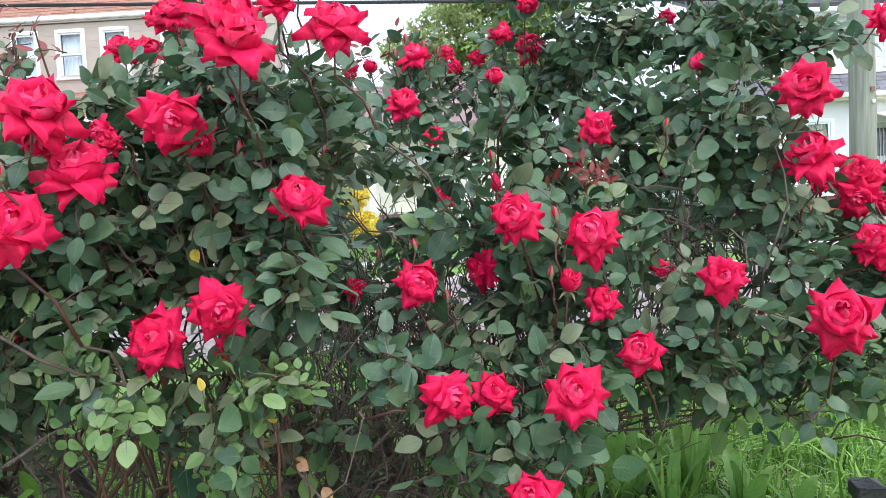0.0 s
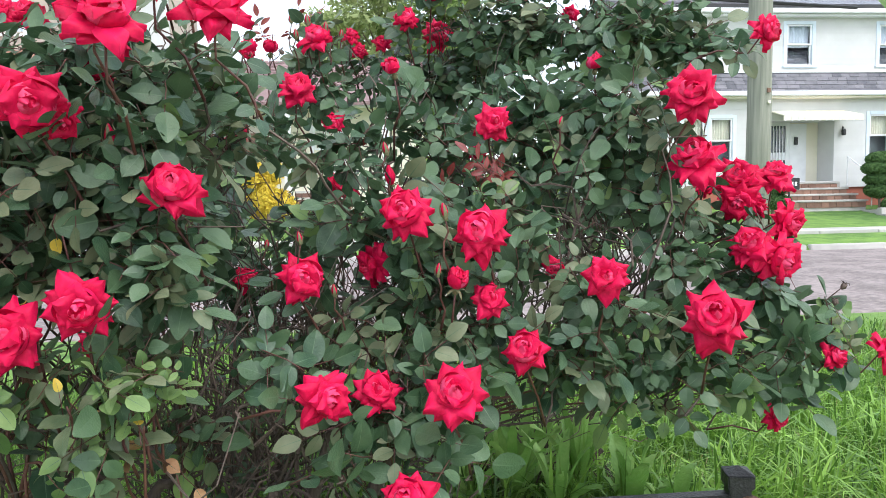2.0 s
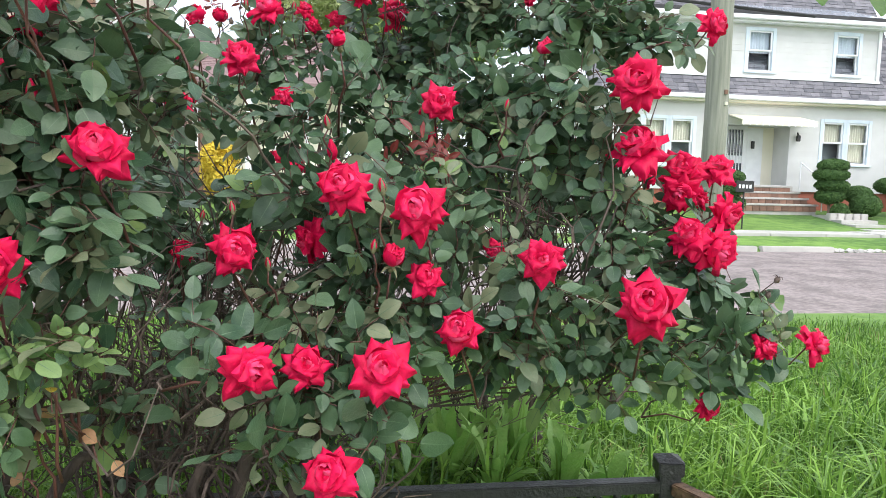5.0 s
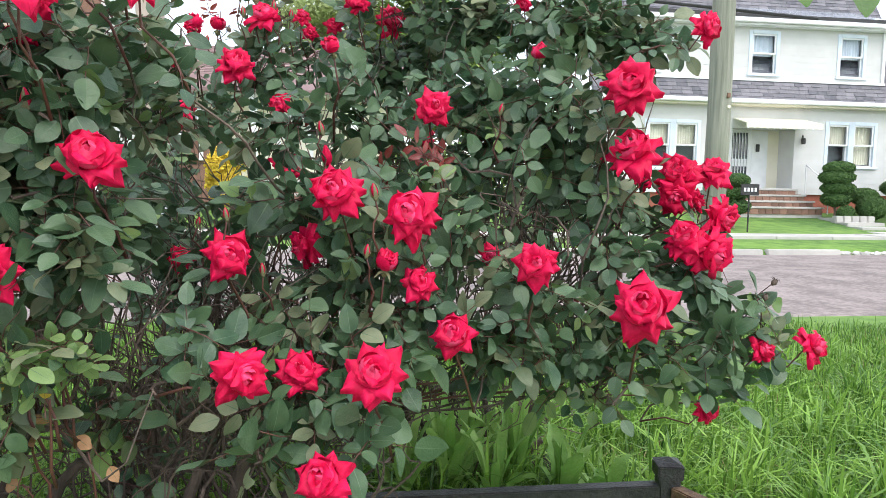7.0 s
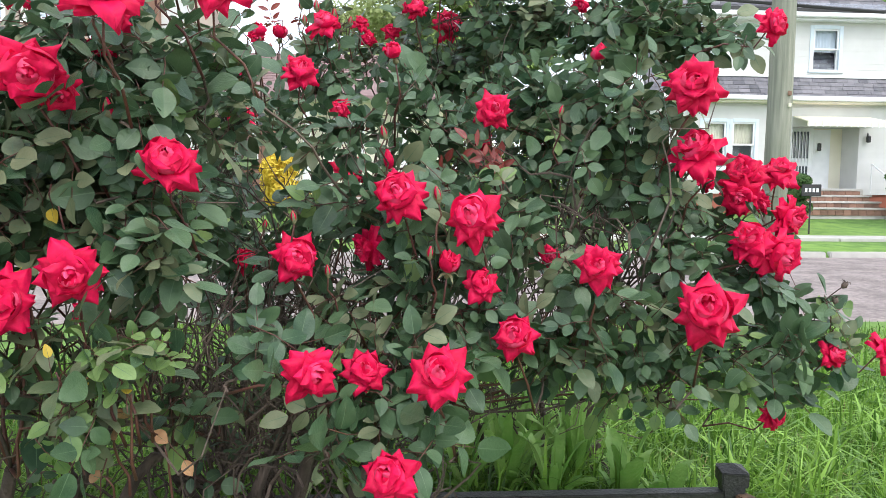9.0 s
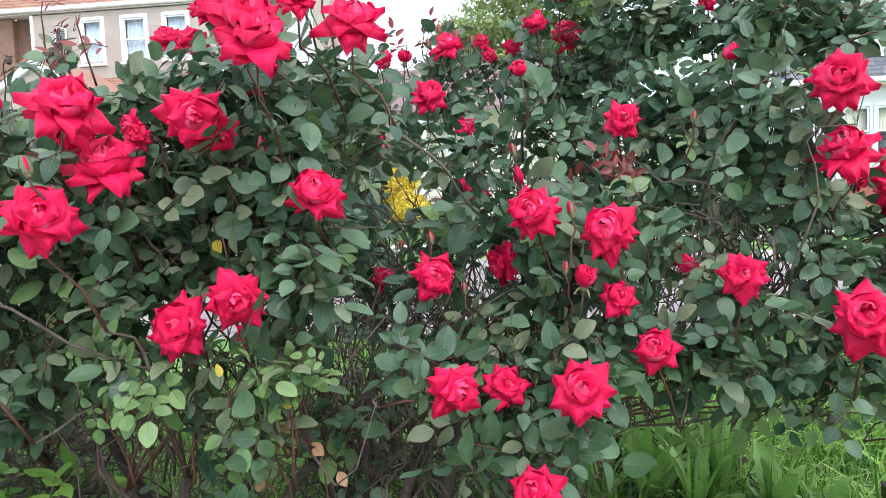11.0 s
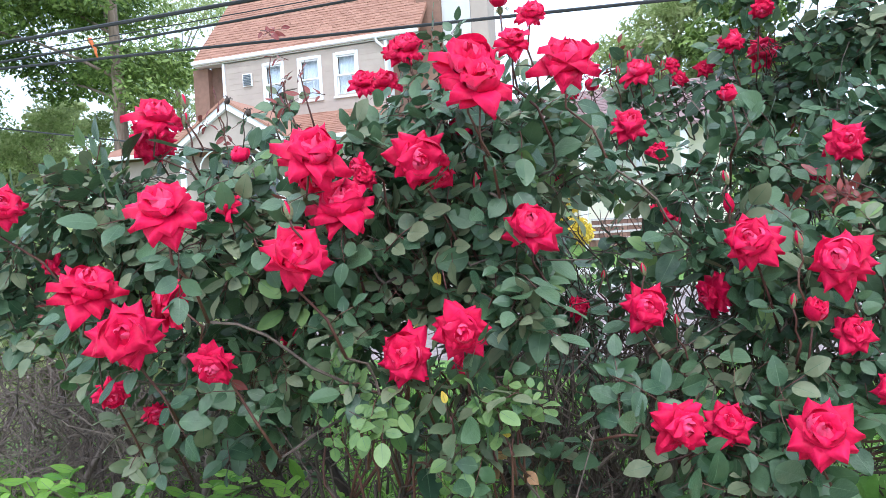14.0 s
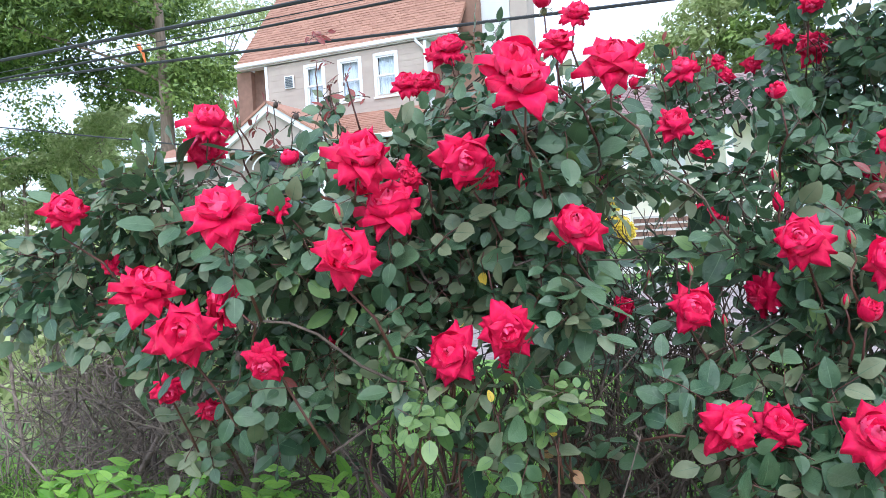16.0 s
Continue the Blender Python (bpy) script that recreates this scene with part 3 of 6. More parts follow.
for i in range(7):
    part("slat", boxed(-15.7, -15.4, 20.0, 20.028, 6.34 + i * 0.055, 6.375 + i * 0.055), GLASS, vent)
part("downspout", tube(bmesh.new(), [(-10.45, 19.98, 7.3), (-10.45, 20.0, 7.2), (-10.15, 20.03, 6.9), (-10.15, 20.03, 4.8)], 0.05, 0.05, 8), WHITE, left)
# chimney and the pale gable to its side
part("chimney", boxed(-9.35, -8.5, 21.0, 22.4, 4.5, 10.8), BRICK, left, "brick chimney")
part("chimney_face", boxed(-8.498, -7.5, 21.2, 22.3, 0.6, 10.4), SIDING, left, "white side wall")
part("trim", boxed(-7.49, -6.9, 21.25, 22.2, 0.6, 9.6), SIDING_BEIGE, left)
# lower front roof and gabled portico
part("front_roof", slab_poly([(-21.6, 18.4, 4.05), (-10.0, 18.4, 4.05), (-10.3, 20.1, 5.1), (-18.2, 20.1, 5.1)], (0, 0, -0.12)), SHINGLE_TAN, left)
shingles("front_shingles", SHINGLE_TAN, left, (-18.3, 18.4, 4.07), (1, 0, 0), (0, 1.7, 1.05), 8.2, 2.0, 0.34, 0.16)
part("gutter", boxed(-21.7, -10.0, 18.28, 18.42, 3.92, 4.06, bevel=0.02), WHITE, left, "white gutter")
part("front_wall", boxed(-21.2, -10.3, 18.9, 20.0, 0.6, 3.92), SIDING_BEIGE, left)
part("side_roof", slab_poly([(-21.6, 18.4, 4.06), (-17.7, 20.4, 5.3), (-17.7, 26.0, 5.3), (-21.6, 26.0, 4.06)], (0.02, 0, -0.12)), SHINGLE_TAN, left)
# dark panel on the front wall, put in for the shade inside the porch
part("porch_shade", boxed(-15.9, -12.6, 18.85, 18.898, 1.4, 3.75, bevel=0.01), GLASS, left, "dark panel standing in for the shaded porch recess")
port = part("portico", slab_poly([(-16.45, 17.0, 3.85), (-14.25, 17.0, 5.15), (-12.05, 17.0, 3.85), (-12.35, 17.0, 3.80), (-14.25, 17.0, 4.90), (-16.15, 17.0, 3.80)], (0, 0.12, 0)), WHITE, left, "white gabled portico")
part("pediment", slab_poly([(-16.15, 17.12, 3.80), (-12.35, 17.12, 3.80), (-14.25, 17.12, 4.90)], (0, 0.1, 0)), SIDING_BEIGE, port)
part("portico_roof", slab_poly([(-16.50, 16.95, 3.86), (-14.25, 16.95, 5.22), (-14.25, 19.6, 5.22), (-16.50, 19.6, 3.86)], (0.04, 0, -0.06)), SHINGLE_TAN, port)
part("portico_roof", slab_poly([(-14.25, 16.95, 5.22), (-12.00, 16.95, 3.86), (-12.00, 19.6, 3.86), (-14.25, 19.6, 5.22)], (-0.04, 0, -0.06)), SHINGLE_TAN, port)
for x in (-16.05, -12.5):
    part("column", tube(bmesh.new(), [(x, 17.15, 0.6), (x, 17.15, 3.8)], 0.11, 0.09, 12), WHITE, port, smooth=True)
bm = bmesh.new()
for k in range(2):
    r = 1.2 - 0.35 * k
    tube(bm, [(-14.25 + r * math.cos(math.pi * i / 12), 17.2, 3.2 + 0.55 * r * math.sin(math.pi * i / 12)) for i in range(13)], 0.025, 0.025)
part("arch", bm, WHITE, port, "white arched ironwork")

# the low house between them: cream walls, brown roof
mid = gable_house(CREAM_HOUSE, "cream single-storey house with brown shingle roof", -7.5, -0.2, 22.0, 28.0, 0.6, 3.95, 5.75, CREAM, SHINGLE_BROWN, 0.5)
part("porch_post", boxed(-4.35, -4.15, 20.9, 21.1, 0.7, 3.83, bevel=0.01), WHITE, mid)
part("porch_post", boxed(-1.5, -1.3, 20.9, 21.1, 0.7, 3.83, bevel=0.01), WHITE, mid)
part("porch_roof", slab_poly([(-6.5, 20.7, 3.83), (-0.3, 20.7, 3.83), (-0.3, 22.0, 4.4), (-6.5, 22.0, 4.4)], (0, 0, -0.1)), SHINGLE_BROWN, mid)
part("brick_pier", boxed(-7.4, -5.2, 21.3, 21.98, 0.6, 3.0), BRICK, mid, "brown brick front wall")
window(mid, -3.6, -2.7, 1.9, 3.2, 21.98, WHITE, CURTAIN, 0.9)
window(mid, -6.6, -5.8, 1.9, 3.2, 21.28, WHITE, CURTAIN, 0.6)
st2 = thing("front_steps", CREAM_HOUSE, "worn brick front steps with white edges", "steps")
for i in range(4):
    part("tread", boxed(-4.0, -2.4, 19.3 + 0.3 * i, 19.66 + 0.3 * i, 0.68 + 0.18 * i, 0.73 + 0.18 * i), CONCRETE, st2)
    brick_course(st2, -4.0, -2.4, 19.33 + 0.3 * i, 19.64 + 0.3 * i, 0.5 + 0.18 * i, 0.678 + 0.18 * i, 0.2)
post = thing("marker_post", STREET @ pose(-2.27, 18.7, 0.42), "slim white post beside a golden shrub", "post")
part("shaft", boxed(-0.035, 0.035, -0.035, 0.035, 0, 1.75, bevel=0.006), WHITE, post)


# ---- plants across the street ----
def topiary(x, y, z, lobes, label, group="clipped shrubs"):
    t = thing("topiary_shrub", STREET @ pose(1.109 * x + 1.09 - 0.12 * (21.7 - y), y, z), label, "shrub", group)
    top = max(l[1] for l in lobes)
    part("trunk", tube(bmesh.new(), bent((0, 0, -0.1), (0, 0, top), 0, 0.02), 0.05, 0.03), TREEBARK, t)
    for i, (dx, h, r, hz) in enumerate(lobes):
        bm = bmesh.new()
        q = bmesh.ops.create_icosphere(bm, subdivisions=3, radius=1)
        for v in q["verts"]:
            k = 0.93 + 0.10 * noise.noise(v.co * 3 + Vector((x, i, h)))
            v.co = Vector((dx + v.co.x * r * k, v.co.y * r * k, h + v.co.z * hz * k))
        part("clipped_crown", bm, TOPIARY, t, smooth=True)
        cards("clipped_leaves", TOPIARY, [(dx, 0, h, r, r, hz)], 2600, 0.045, t, kind="stuff", flat=1.0, seed=int(100 + x * 7 + i), shell=0.93)


topiary(12.8, 20.0, 0.62, [(0, 0.62, 0.40, 0.22), (0.05, 0.95, 0.46, 0.2), (0, 1.28, 0.48, 0.22), (0.05, 1.56, 0.42, 0.2)], "dark green shrub clipped into four stacked tiers")
topiary(8.95, 18.0, 0.5, [(0, 0.5, 0.40, 0.2), (0, 0.86, 0.36, 0.18), (0.02, 1.2, 0.34, 0.18)], "dark green shrub clipped into stacked discs")
topiary(13.75, 19.7, 0.62, [(0, 0.36, 0.42, 0.34)], "low round clipped green shrub")
topiary(13.9, 20.4, 0.7, [(0, 0.62, 0.40, 0.25)], "flat-topped clipped green shrub")
topiary(14.9, 20.2, 0.66, [(0, 0.95, 0.52, 0.26)], "mushroom-shaped clipped shrub on a bare trunk")
topiary(15.5, 19.8, 0.62, [(0, 0.5, 0.62, 0.36)], "wide low clipped green shrub")
topiary(16.4, 20.4, 0.66, [(0, 0.95, 0.62, 0.85)], "large dome-shaped clipped green shrub")
topiary(12.85, 19.5, 0.6, [(0, 0.2, 0.24, 0.22)], "small round clipped shrub in a stone planter")
plant = thing("planter_edge", STREET @ pose(2.2, 0.0, 0.05), "pale stone planter edging along the path", "planter")
for i in range(5):
    part("edging_block", boxed(12.3 + 0.26 * i, 12.54 + 0.26 * i, 19.15, 19.35, 0.45, 0.68, bevel=0.02), CONCRETE, plant)
sign = thing("yard_sign", STREET @ pose(10.66, 17.45, 0.3), "small dark sign plate on a thin stake", "sign")
part("stake", boxed(-0.015, 0.015, -0.015, 0.015, 0, 1.0), IRON, sign)
part("plate", boxed(-0.26, 0.26, -0.04, -0.016, 1.0, 1.3, bevel=0.008), IRON, sign)
for i in range(4):
    part("bar", boxed(-0.18 + 0.1 * i, -0.12 + 0.1 * i, -0.05, -0.042, 1.1, 1.2), WHITE, sign)

gold = thing("golden_shrub", STREET @ pose(-2.65, 17.6, 0.72), "bright yellow feathery garden shrub", "shrub")
part("trunk", tube(bmesh.new(), bent((0, 0, -0.05), (0, 0, 0.9), 0, 0.03), 0.06, 0.03), TREEBARK, gold)
gl = [(rng.uniform(-0.4, 0.4), rng.uniform(-0.35, 0.35), rng.uniform(0.35, 1.25), 0.26, 0.26, 0.3) for _ in range(16)]
cards("crown", GOLDLEAF, gl, 12000, 0.05, gold, flat=0.6, seed=5, shell=0.3)


def tree(x, y, z, h, r, lobes, count, size, mat, label, seed, lean=0.0, bare=0.35, off=0.0):
    g = random.Random(seed)
    t = thing("tree", STREET @ pose(0.9 * x + 1.3, y, z), label, "tree")
    top = Vector((lean * h, 0, h))
    bm = bmesh.new()
    tube(bm, bent((0, 0, -0.2), top * 0.8, 0, 0.12, 8, g), r, r * 0.35, 9)
    cs = []
    for i in range(lobes):
        a = 2 * math.pi * i / lobes * 2.4
        hh = h * (bare + (1.0 - bare) * (i + 0.5) / lobes)
        rr = h * 0.27 * (1.1 - 0.6 * (i / lobes)) * g.uniform(0.7, 1.2)
        c = Vector((off + lean * hh + rr * math.cos(a), rr * math.sin(a), hh))
        for _ in range(5):
            q, e = h * g.uniform(0.035, 0.085), ball_dir(g) * h * g.uniform(0.03, 0.13)
            cs.append((c.x + e.x * 1.2, c.y + e.y * 1.2, c.z + e.z * 0.8, q * 1.35, q * 1.35, q * 0.62))
        if off == 0 or i % 5 == 0:
            tube(bm, bent(Vector((lean * hh * 0.7, 0, hh * 0.72)), c, 0.1, 0.1, 5, g), r * 0.2, r * 0.05, 6)
    part("trunk", bm, TREEBARK, t, smooth=True)
    cards("crown", mat, cs, int(count * 1.5), size * 0.76, t, seed=seed, shell=0.45)
    return t


tree(-25.9, 24.0, 0.6, 17.0, 0.40, 34, 40000, 0.18, TREELEAF, "tall leafy street tree with a dense green crown", 11, bare=0.50, off=-5.2)
tree(-47.0, 27.0, 0.6, 17.0, 0.45, 22, 14000, 0.18, TREELEAF, "broad leafy street tree with a dense green crown", 12, bare=0.40)
tree(-40.0, 27.0, 0.6, 6.5, 0.16, 12, 5000, 0.13, TREELEAF_PALE, "low pale green garden tree with airy foliage", 22, bare=0.12)
tree(-31.0, 28.0, 0.6, 7.5, 0.16, 12, 4500, 0.13, TREELEAF_PALE, "slender pale green garden tree", 23, bare=0.15, lean=-0.15)
tree(-48.0, 31.0, 0.6, 7.0, 0.16, 14, 9000, 0.15, TREELEAF_PALE, "low light green garden tree", 24, bare=0.1)
tree(-33.0, 36.0, 0.6, 17.0, 0.3, 14, 7000, 0.17, TREELEAF_PALE, "slender pale green tree with airy foliage", 13, bare=0.2)
tree(-44.0, 34.0, 0.6, 10.0, 0.3, 18, 9000, 0.26, TREELEAF_PALE, "pale green tree with airy foliage", 14, lean=0.12, bare=0.15)
tree(-36.0, 30.0, 0.6, 9.0, 0.25, 14, 5000, 0.16, TREELEAF_PALE, "pale green young tree with a leaning trunk", 15, lean=-0.2, bare=0.1)
tree(-52.0, 40.0, 0.6, 10.0, 0.3, 16, 6000, 0.22, TREELEAF_PALE, "green tree at the end of the street", 16, bare=0.12)
tree(-1.0, 44.0, 0.8, 15.0, 0.35, 20, 14000, 0.26, TREELEAF_PALE, "tall tree with pale leaves behind the houses", 17, bare=0.3)
tree(3.5, 40.0, 0.8, 13.5, 0.35, 18, 12000, 0.26, TREELEAF, "leafy tree behind the cream house", 18, bare=0.3)
tree(-66.0, 52.0, 0.6, 12.0, 0.4, 16, 7000, 0.28, TREELEAF_PALE, "distant green tree beyond the street", 19, bare=0.1)
bl = [(-90 + 9 * i, 75 + rng.uniform(-6, 6), 2.5 + rng.uniform(0, 2), 7, 4, 4.5) for i in range(22)]
part_far = cards("distant_trees", TREELEAF, bl, 22000, 0.5, None, "distant belt of green trees", "stuff", seed=21)
part_far.matrix_world = STREET

# ---- pole, wires and the parked car ----
pole = thing("utility_pole", STREET @ pose(3.55, 6.35, 0.0, 0, 0.6, 0), "weathered grey-green wooden utility pole", "pole")
part("shaft", tube(bmesh.new(), [(0.012 * math.sin(z), 0, z) for z in (0, 2, 4, 6, 8, 10)], 0.112, 0.085, 16), POLEWOOD, pole, smooth=True)
part("tag", boxed(0.02, 0.05, -0.119, -0.10, 2.2, 2.24), BRICK, pole)
part("tag", boxed(0.03, 0.055, -0.119, -0.10, 2.10, 2.13), CREAM, pole)


def wire(a, b, sag, r, label, n=24):
    w = part("overhead_wire", tube(bmesh.new(), bent(a, b, -sag, 0, n), r, r, 6), CABLE, None, label)
    w.matrix_world = STREET
    return tagged(w, category="wire", group="overhead wires")


wire((-45, 9.0, 5.9), (30, 9.0, 5.3), 0.68, 0.030, "thick black overhead cable along the street")
wire((-45, 9.0, 5.1), (30, 9.0, 5.3), 0.56, 0.020, "black overhead wire along the street")
wire((-45, 9.0, 6.2), (6.4, 9.0, 3.69), 0.0, 0.022, "straight black overhead wire along the street")
wire((-45, 8.9, 5.4), (30, 8.9, 5.45), 0.72, 0.008, "thin overhead wire along the street")
wire((-40, 9.2, 9.0), (3.55, 6.35, 0.9), 0.1, 0.010, "thin slack wire down to the wooden pole")
rag = thing("caught_rag", STREET @ pose(-8.75, 9.0, 4.62), "orange rag caught on an overhead wire", "rag")
bm = bmesh.new()
tube(bm, [(-0.03, 0, 0.14), (0.0, 0, 0.06), (0.05, 0.01, -0.02), (0.07, 0, -0.10), (0.10, 0, -0.18)], 0.035, 0.015, 7)
part("cloth", bm, ORANGE, rag, smooth=True)

car = thing("parked_car", STREET @ pose(-5.3, 12.95, 0.06), "pale silver parked car with red tail lamps", "car")
bm = bmesh.new()
pts = [(-2.2, 0.3), (2.2, 0.3), (2.25, 0.75), (2.1, 0.98), (1.5, 1.03), (0.95, 1.42), (-0.9, 1.45), (-1.5, 1.02), (-2.15, 0.85)]
f = bm.faces.new([bm.verts.new((x, -0.85, z)) for x, z in pts])
r = bmesh.ops.extrude_face_region(bm, geom=[f])
bmesh.ops.translate(bm, vec=(0, 1.7, 0), verts=[q for q in r["geom"] if isinstance(q, bmesh.types.BMVert)])
bmesh.ops.recalc_face_normals(bm, faces=bm.faces)
bmesh.ops.bevel(bm, geom=list(bm.edges), offset=0.06, segments=3, affect="EDGES")
part("body", bm, CARPAINT, car, smooth=True)
part("side_glass", slab_poly([(-1.25, -0.856, 1.04), (1.3, -0.856, 1.04), (0.85, -0.856, 1.36), (-0.8, -0.856, 1.38)], (0, 0.01, 0)), GLASS, car)
part("tail_lamp", boxed(2.0, 2.24, -0.87, -0.6, 0.78, 0.95, bevel=0.02), TAIL, car, "red tail lamp")
for x in (-1.35, 1.35):
    wh = part("wheel", tube(bmesh.new(), [(x, -0.88, 0.31), (x, -0.68, 0.31)], 0.31, 0.31, 20), RUBBER, car)
    part("rim", tube(bmesh.new(), [(x, -0.89, 0.31), (x, -0.875, 0.31)], 0.19, 0.2, 16), CHROME, wh)


# ---- roses: shapes shared by all blooms ----
def petal_mesh(name, length, width, cup, reflex, point, mat, roll=0.25, seed=0):
    """One petal: base at the origin, length along y, face up z; cup bends it up, reflex bends its end back, point draws out its tip."""
    g = random.Random(seed)
    bm = bmesh.new()
    nu, nv = 8, 6
    rows_ = []
    ph, skew, twist = g.uniform(0, 6), g.uniform(-0.10, 0.10), g.uniform(-0.10, 0.10)
    for i in range(nu + 1):
        f = i / nu
        body = math.sin(math.pi * 0.5 * min(1, 0.22 + f / 0.62))
        end = 1.0 if f < 0.55 else math.sqrt(max(0.0, 1 - ((f - 0.55) / 0.45) ** 2)) * (1 - point * ((f - 0.55) / 0.45)) + 0.02
        w = width * body * end
        fold = roll * (0.35 + 0.65 * f)
        row = []
        for j in range(nv + 1):
            s = -1 + 2 * j / nv
            x = s * w * 0.5 + skew * length * f * f
            y = length * f - abs(s) ** 2 * 0.05 * length * f
            z = length * (cup * 0.55 * math.sin(math.pi * 0.5 * f) - reflex * 0.6 * f ** 2.5)
            z += abs(s) ** 2 * width * (0.26 * cup * (1 - f) - fold * f * 0.75) + twist * s * w * f
            z += 0.022 * length * math.sin(5 * s + ph + 6 * f)
            row.append(bm.verts.new((x, y, z)))
        rows_.append(row)
    for a, b in zip(rows_, rows_[1:]):
        for j in range(nv):
            bm.faces.new((a[j], a[j + 1], b[j + 1], b[j]))
    return finish(bm, name, mat, True)


OUTER = [petal_mesh("petal", 0.46 + 0.025 * i, 0.33 + 0.03 * (i % 3), 0.28, 0.10 + 0.09 * i, 0.60 + 0.1 * (i % 4), PETAL, 0.38 + 0.08 * (i % 3), i) for i in range(5)]
MIDDLE = [petal_mesh("petal", 0.37 + 0.02 * i, 0.42, 0.75, 0.20 + 0.1 * i, 0.35 + 0.1 * i, PETAL, 0.16 + 0.05 * i, 10 + i) for i in range(4)]


def core_mesh(name, seed, tight):
    """The cupped heart: petals folded over one another into a dome, most of them pinker with painted-in highlights."""
    g = random.Random(seed)
    bm = bmesh.new()
    n = 12
    for k in range(n):
        a0 = k * 2.4 + g.uniform(-0.3, 0.3)
        f = k / (n - 1)
        rad = (0.095 + 0.125 * f) * tight
        hgt = 0.36 - 0.10 * f + g.uniform(-0.025, 0.025)
        span = 1.35 - 0.45 * f
        shut = 0.77 - 0.30 * f ** 1.5 + g.uniform(-0.04, 0.03)
        dx, dy = g.uniform(-0.03, 0.03), g.uniform(-0.03, 0.03)
        mi = 1 if g.random() < 0.85 and k < n - 3 else 0
        grid_ = []
        for i in range(8):
            v = i / 7
            row = []
            for j in range(9):
                s = -1 + j / 4
                ang = a0 + s * span * (1 - 0.25 * v)
                z = 0.02 + v * hgt * (1 - 0.20 * s * s + 0.03 * math.sin(5 * s + k))
                r = rad * 1.15 * math.sin(math.pi * (0.18 + shut * v)) + 0.035 * f * v ** 4 + 0.012 * v * math.sin(3 * s + 2 * k)
                row.append(bm.verts.new((r * math.cos(ang) + dx * v, r * math.sin(ang) + dy * v, z)))
            grid_.append(row)
        for a, b in zip(grid_, grid_[1:]):
            for j in range(8):
                bm.faces.new((a[j], a[j + 1], b[j + 1], b[j])).material_index = mi
    q = bmesh.ops.create_icosphere(bm, subdivisions=2, radius=0.085)
    for v in q["verts"]:
        v.co = Vector((v.co.x, v.co.y, 0.20 + v.co.z * 1.2 + 0.02 * math.sin(40 * v.co.x)))
    return finish(bm, name, [PETAL, PETAL_PINK], True)


CORES = [core_mesh("rose", s, 1.05 + 0.08 * s) for s in range(5)]


def bud_mesh():
    bm = bmesh.new()
    for k in range(6):
        a0 = k * 1.05
        grid_ = []
        for i in range(7):
            v = i / 6
            row = []
            for j in range(5):
                s = -1 + j / 2
                r = (0.25 * math.sin(math.pi * (0.14 + 0.78 * v)) + 0.02 * k / 6) * (1 - 0.45 * v ** 2) + 0.07 * max(0, v - 0.75) * (k % 2)
                row.append(bm.verts.new((r * math.cos(a0 + 0.8 * s), r * math.sin(a0 + 0.8 * s), v * (0.92 - 0.1 * s * s))))
            grid_.append(row)
        for a, b in zip(grid_, grid_[1:]):
            for j in range(4):
                bm.faces.new((a[j], a[j + 1], b[j + 1], b[j]))
    return finish(bm, "rose", [PETAL], True)


BUD = bud_mesh()


def calyx_mesh():
    bm = bmesh.new()
    q = bmesh.ops.create_uvsphere(bm, u_segments=8, v_segments=6, radius=0.09)
    bmesh.ops.translate(bm, vec=(0, 0, -0.07), verts=q["verts"])
    for k in range(5):
        a = k * 1.257
        d, e = Vector((math.cos(a), math.sin(a), 0)), Vector((-math.sin(a), math.cos(a), 0))
        p = [Vector((0, 0, -0.02)) + d * 0.06 + e * 0.05, Vector((0, 0, -0.02)) + d * 0.06 - e * 0.05, d * 0.2 - e * 0.035 + Vector((0, 0, -0.03)),
             d * 0.2 + e * 0.035 + Vector((0, 0, -0.03)), d * 0.34 + Vector((0, 0, -0.12))]
        v = [bm.verts.new(c) for c in p]
        bm.faces.new((v[0], v[1], v[2], v[3]))
        bm.faces.new((v[3], v[2], v[4]))
    return finish(bm, "calyx", SEPAL, True)


CALYX = calyx_mesh()


def sheath_mesh():
    """Five long sepals standing round a closed bud, over a rounded hip."""
    bm = bmesh.new()
    q = bmesh.ops.create_uvsphere(bm, u_segments=8, v_segments=6, radius=0.24)
    bmesh.ops.translate(bm, vec=(0, 0, -0.12), verts=q["verts"])
    for k in range(5):
        a = k * 1.257
        d, e = Vector((math.cos(a), math.sin(a), 0)), Vector((-math.sin(a), math.cos(a), 0))
        prev = None
        for i in range(6):
            v = i / 5
            r = 0.16 + 0.27 * math.sin(math.pi * (0.15 + 0.75 * v)) + 0.05 * v * (k % 2)
            w = 0.20 * (1 - v) ** 0.7 + 0.01
            c = [bm.verts.new(d * (r * x) + e * (w * y) + Vector((0, 0, v * 1.15 - 0.05))) for x, y in ((0.94, -1), (1.03, 0), (0.94, 1))]
            if prev:
                bm.faces.new((prev[0], prev[1], c[1], c[0]))
                bm.faces.new((prev[1], prev[2], c[2], c[1]))
            prev = c
    return finish(bm, "calyx", SEPAL, True)


SHEATH = sheath_mesh()


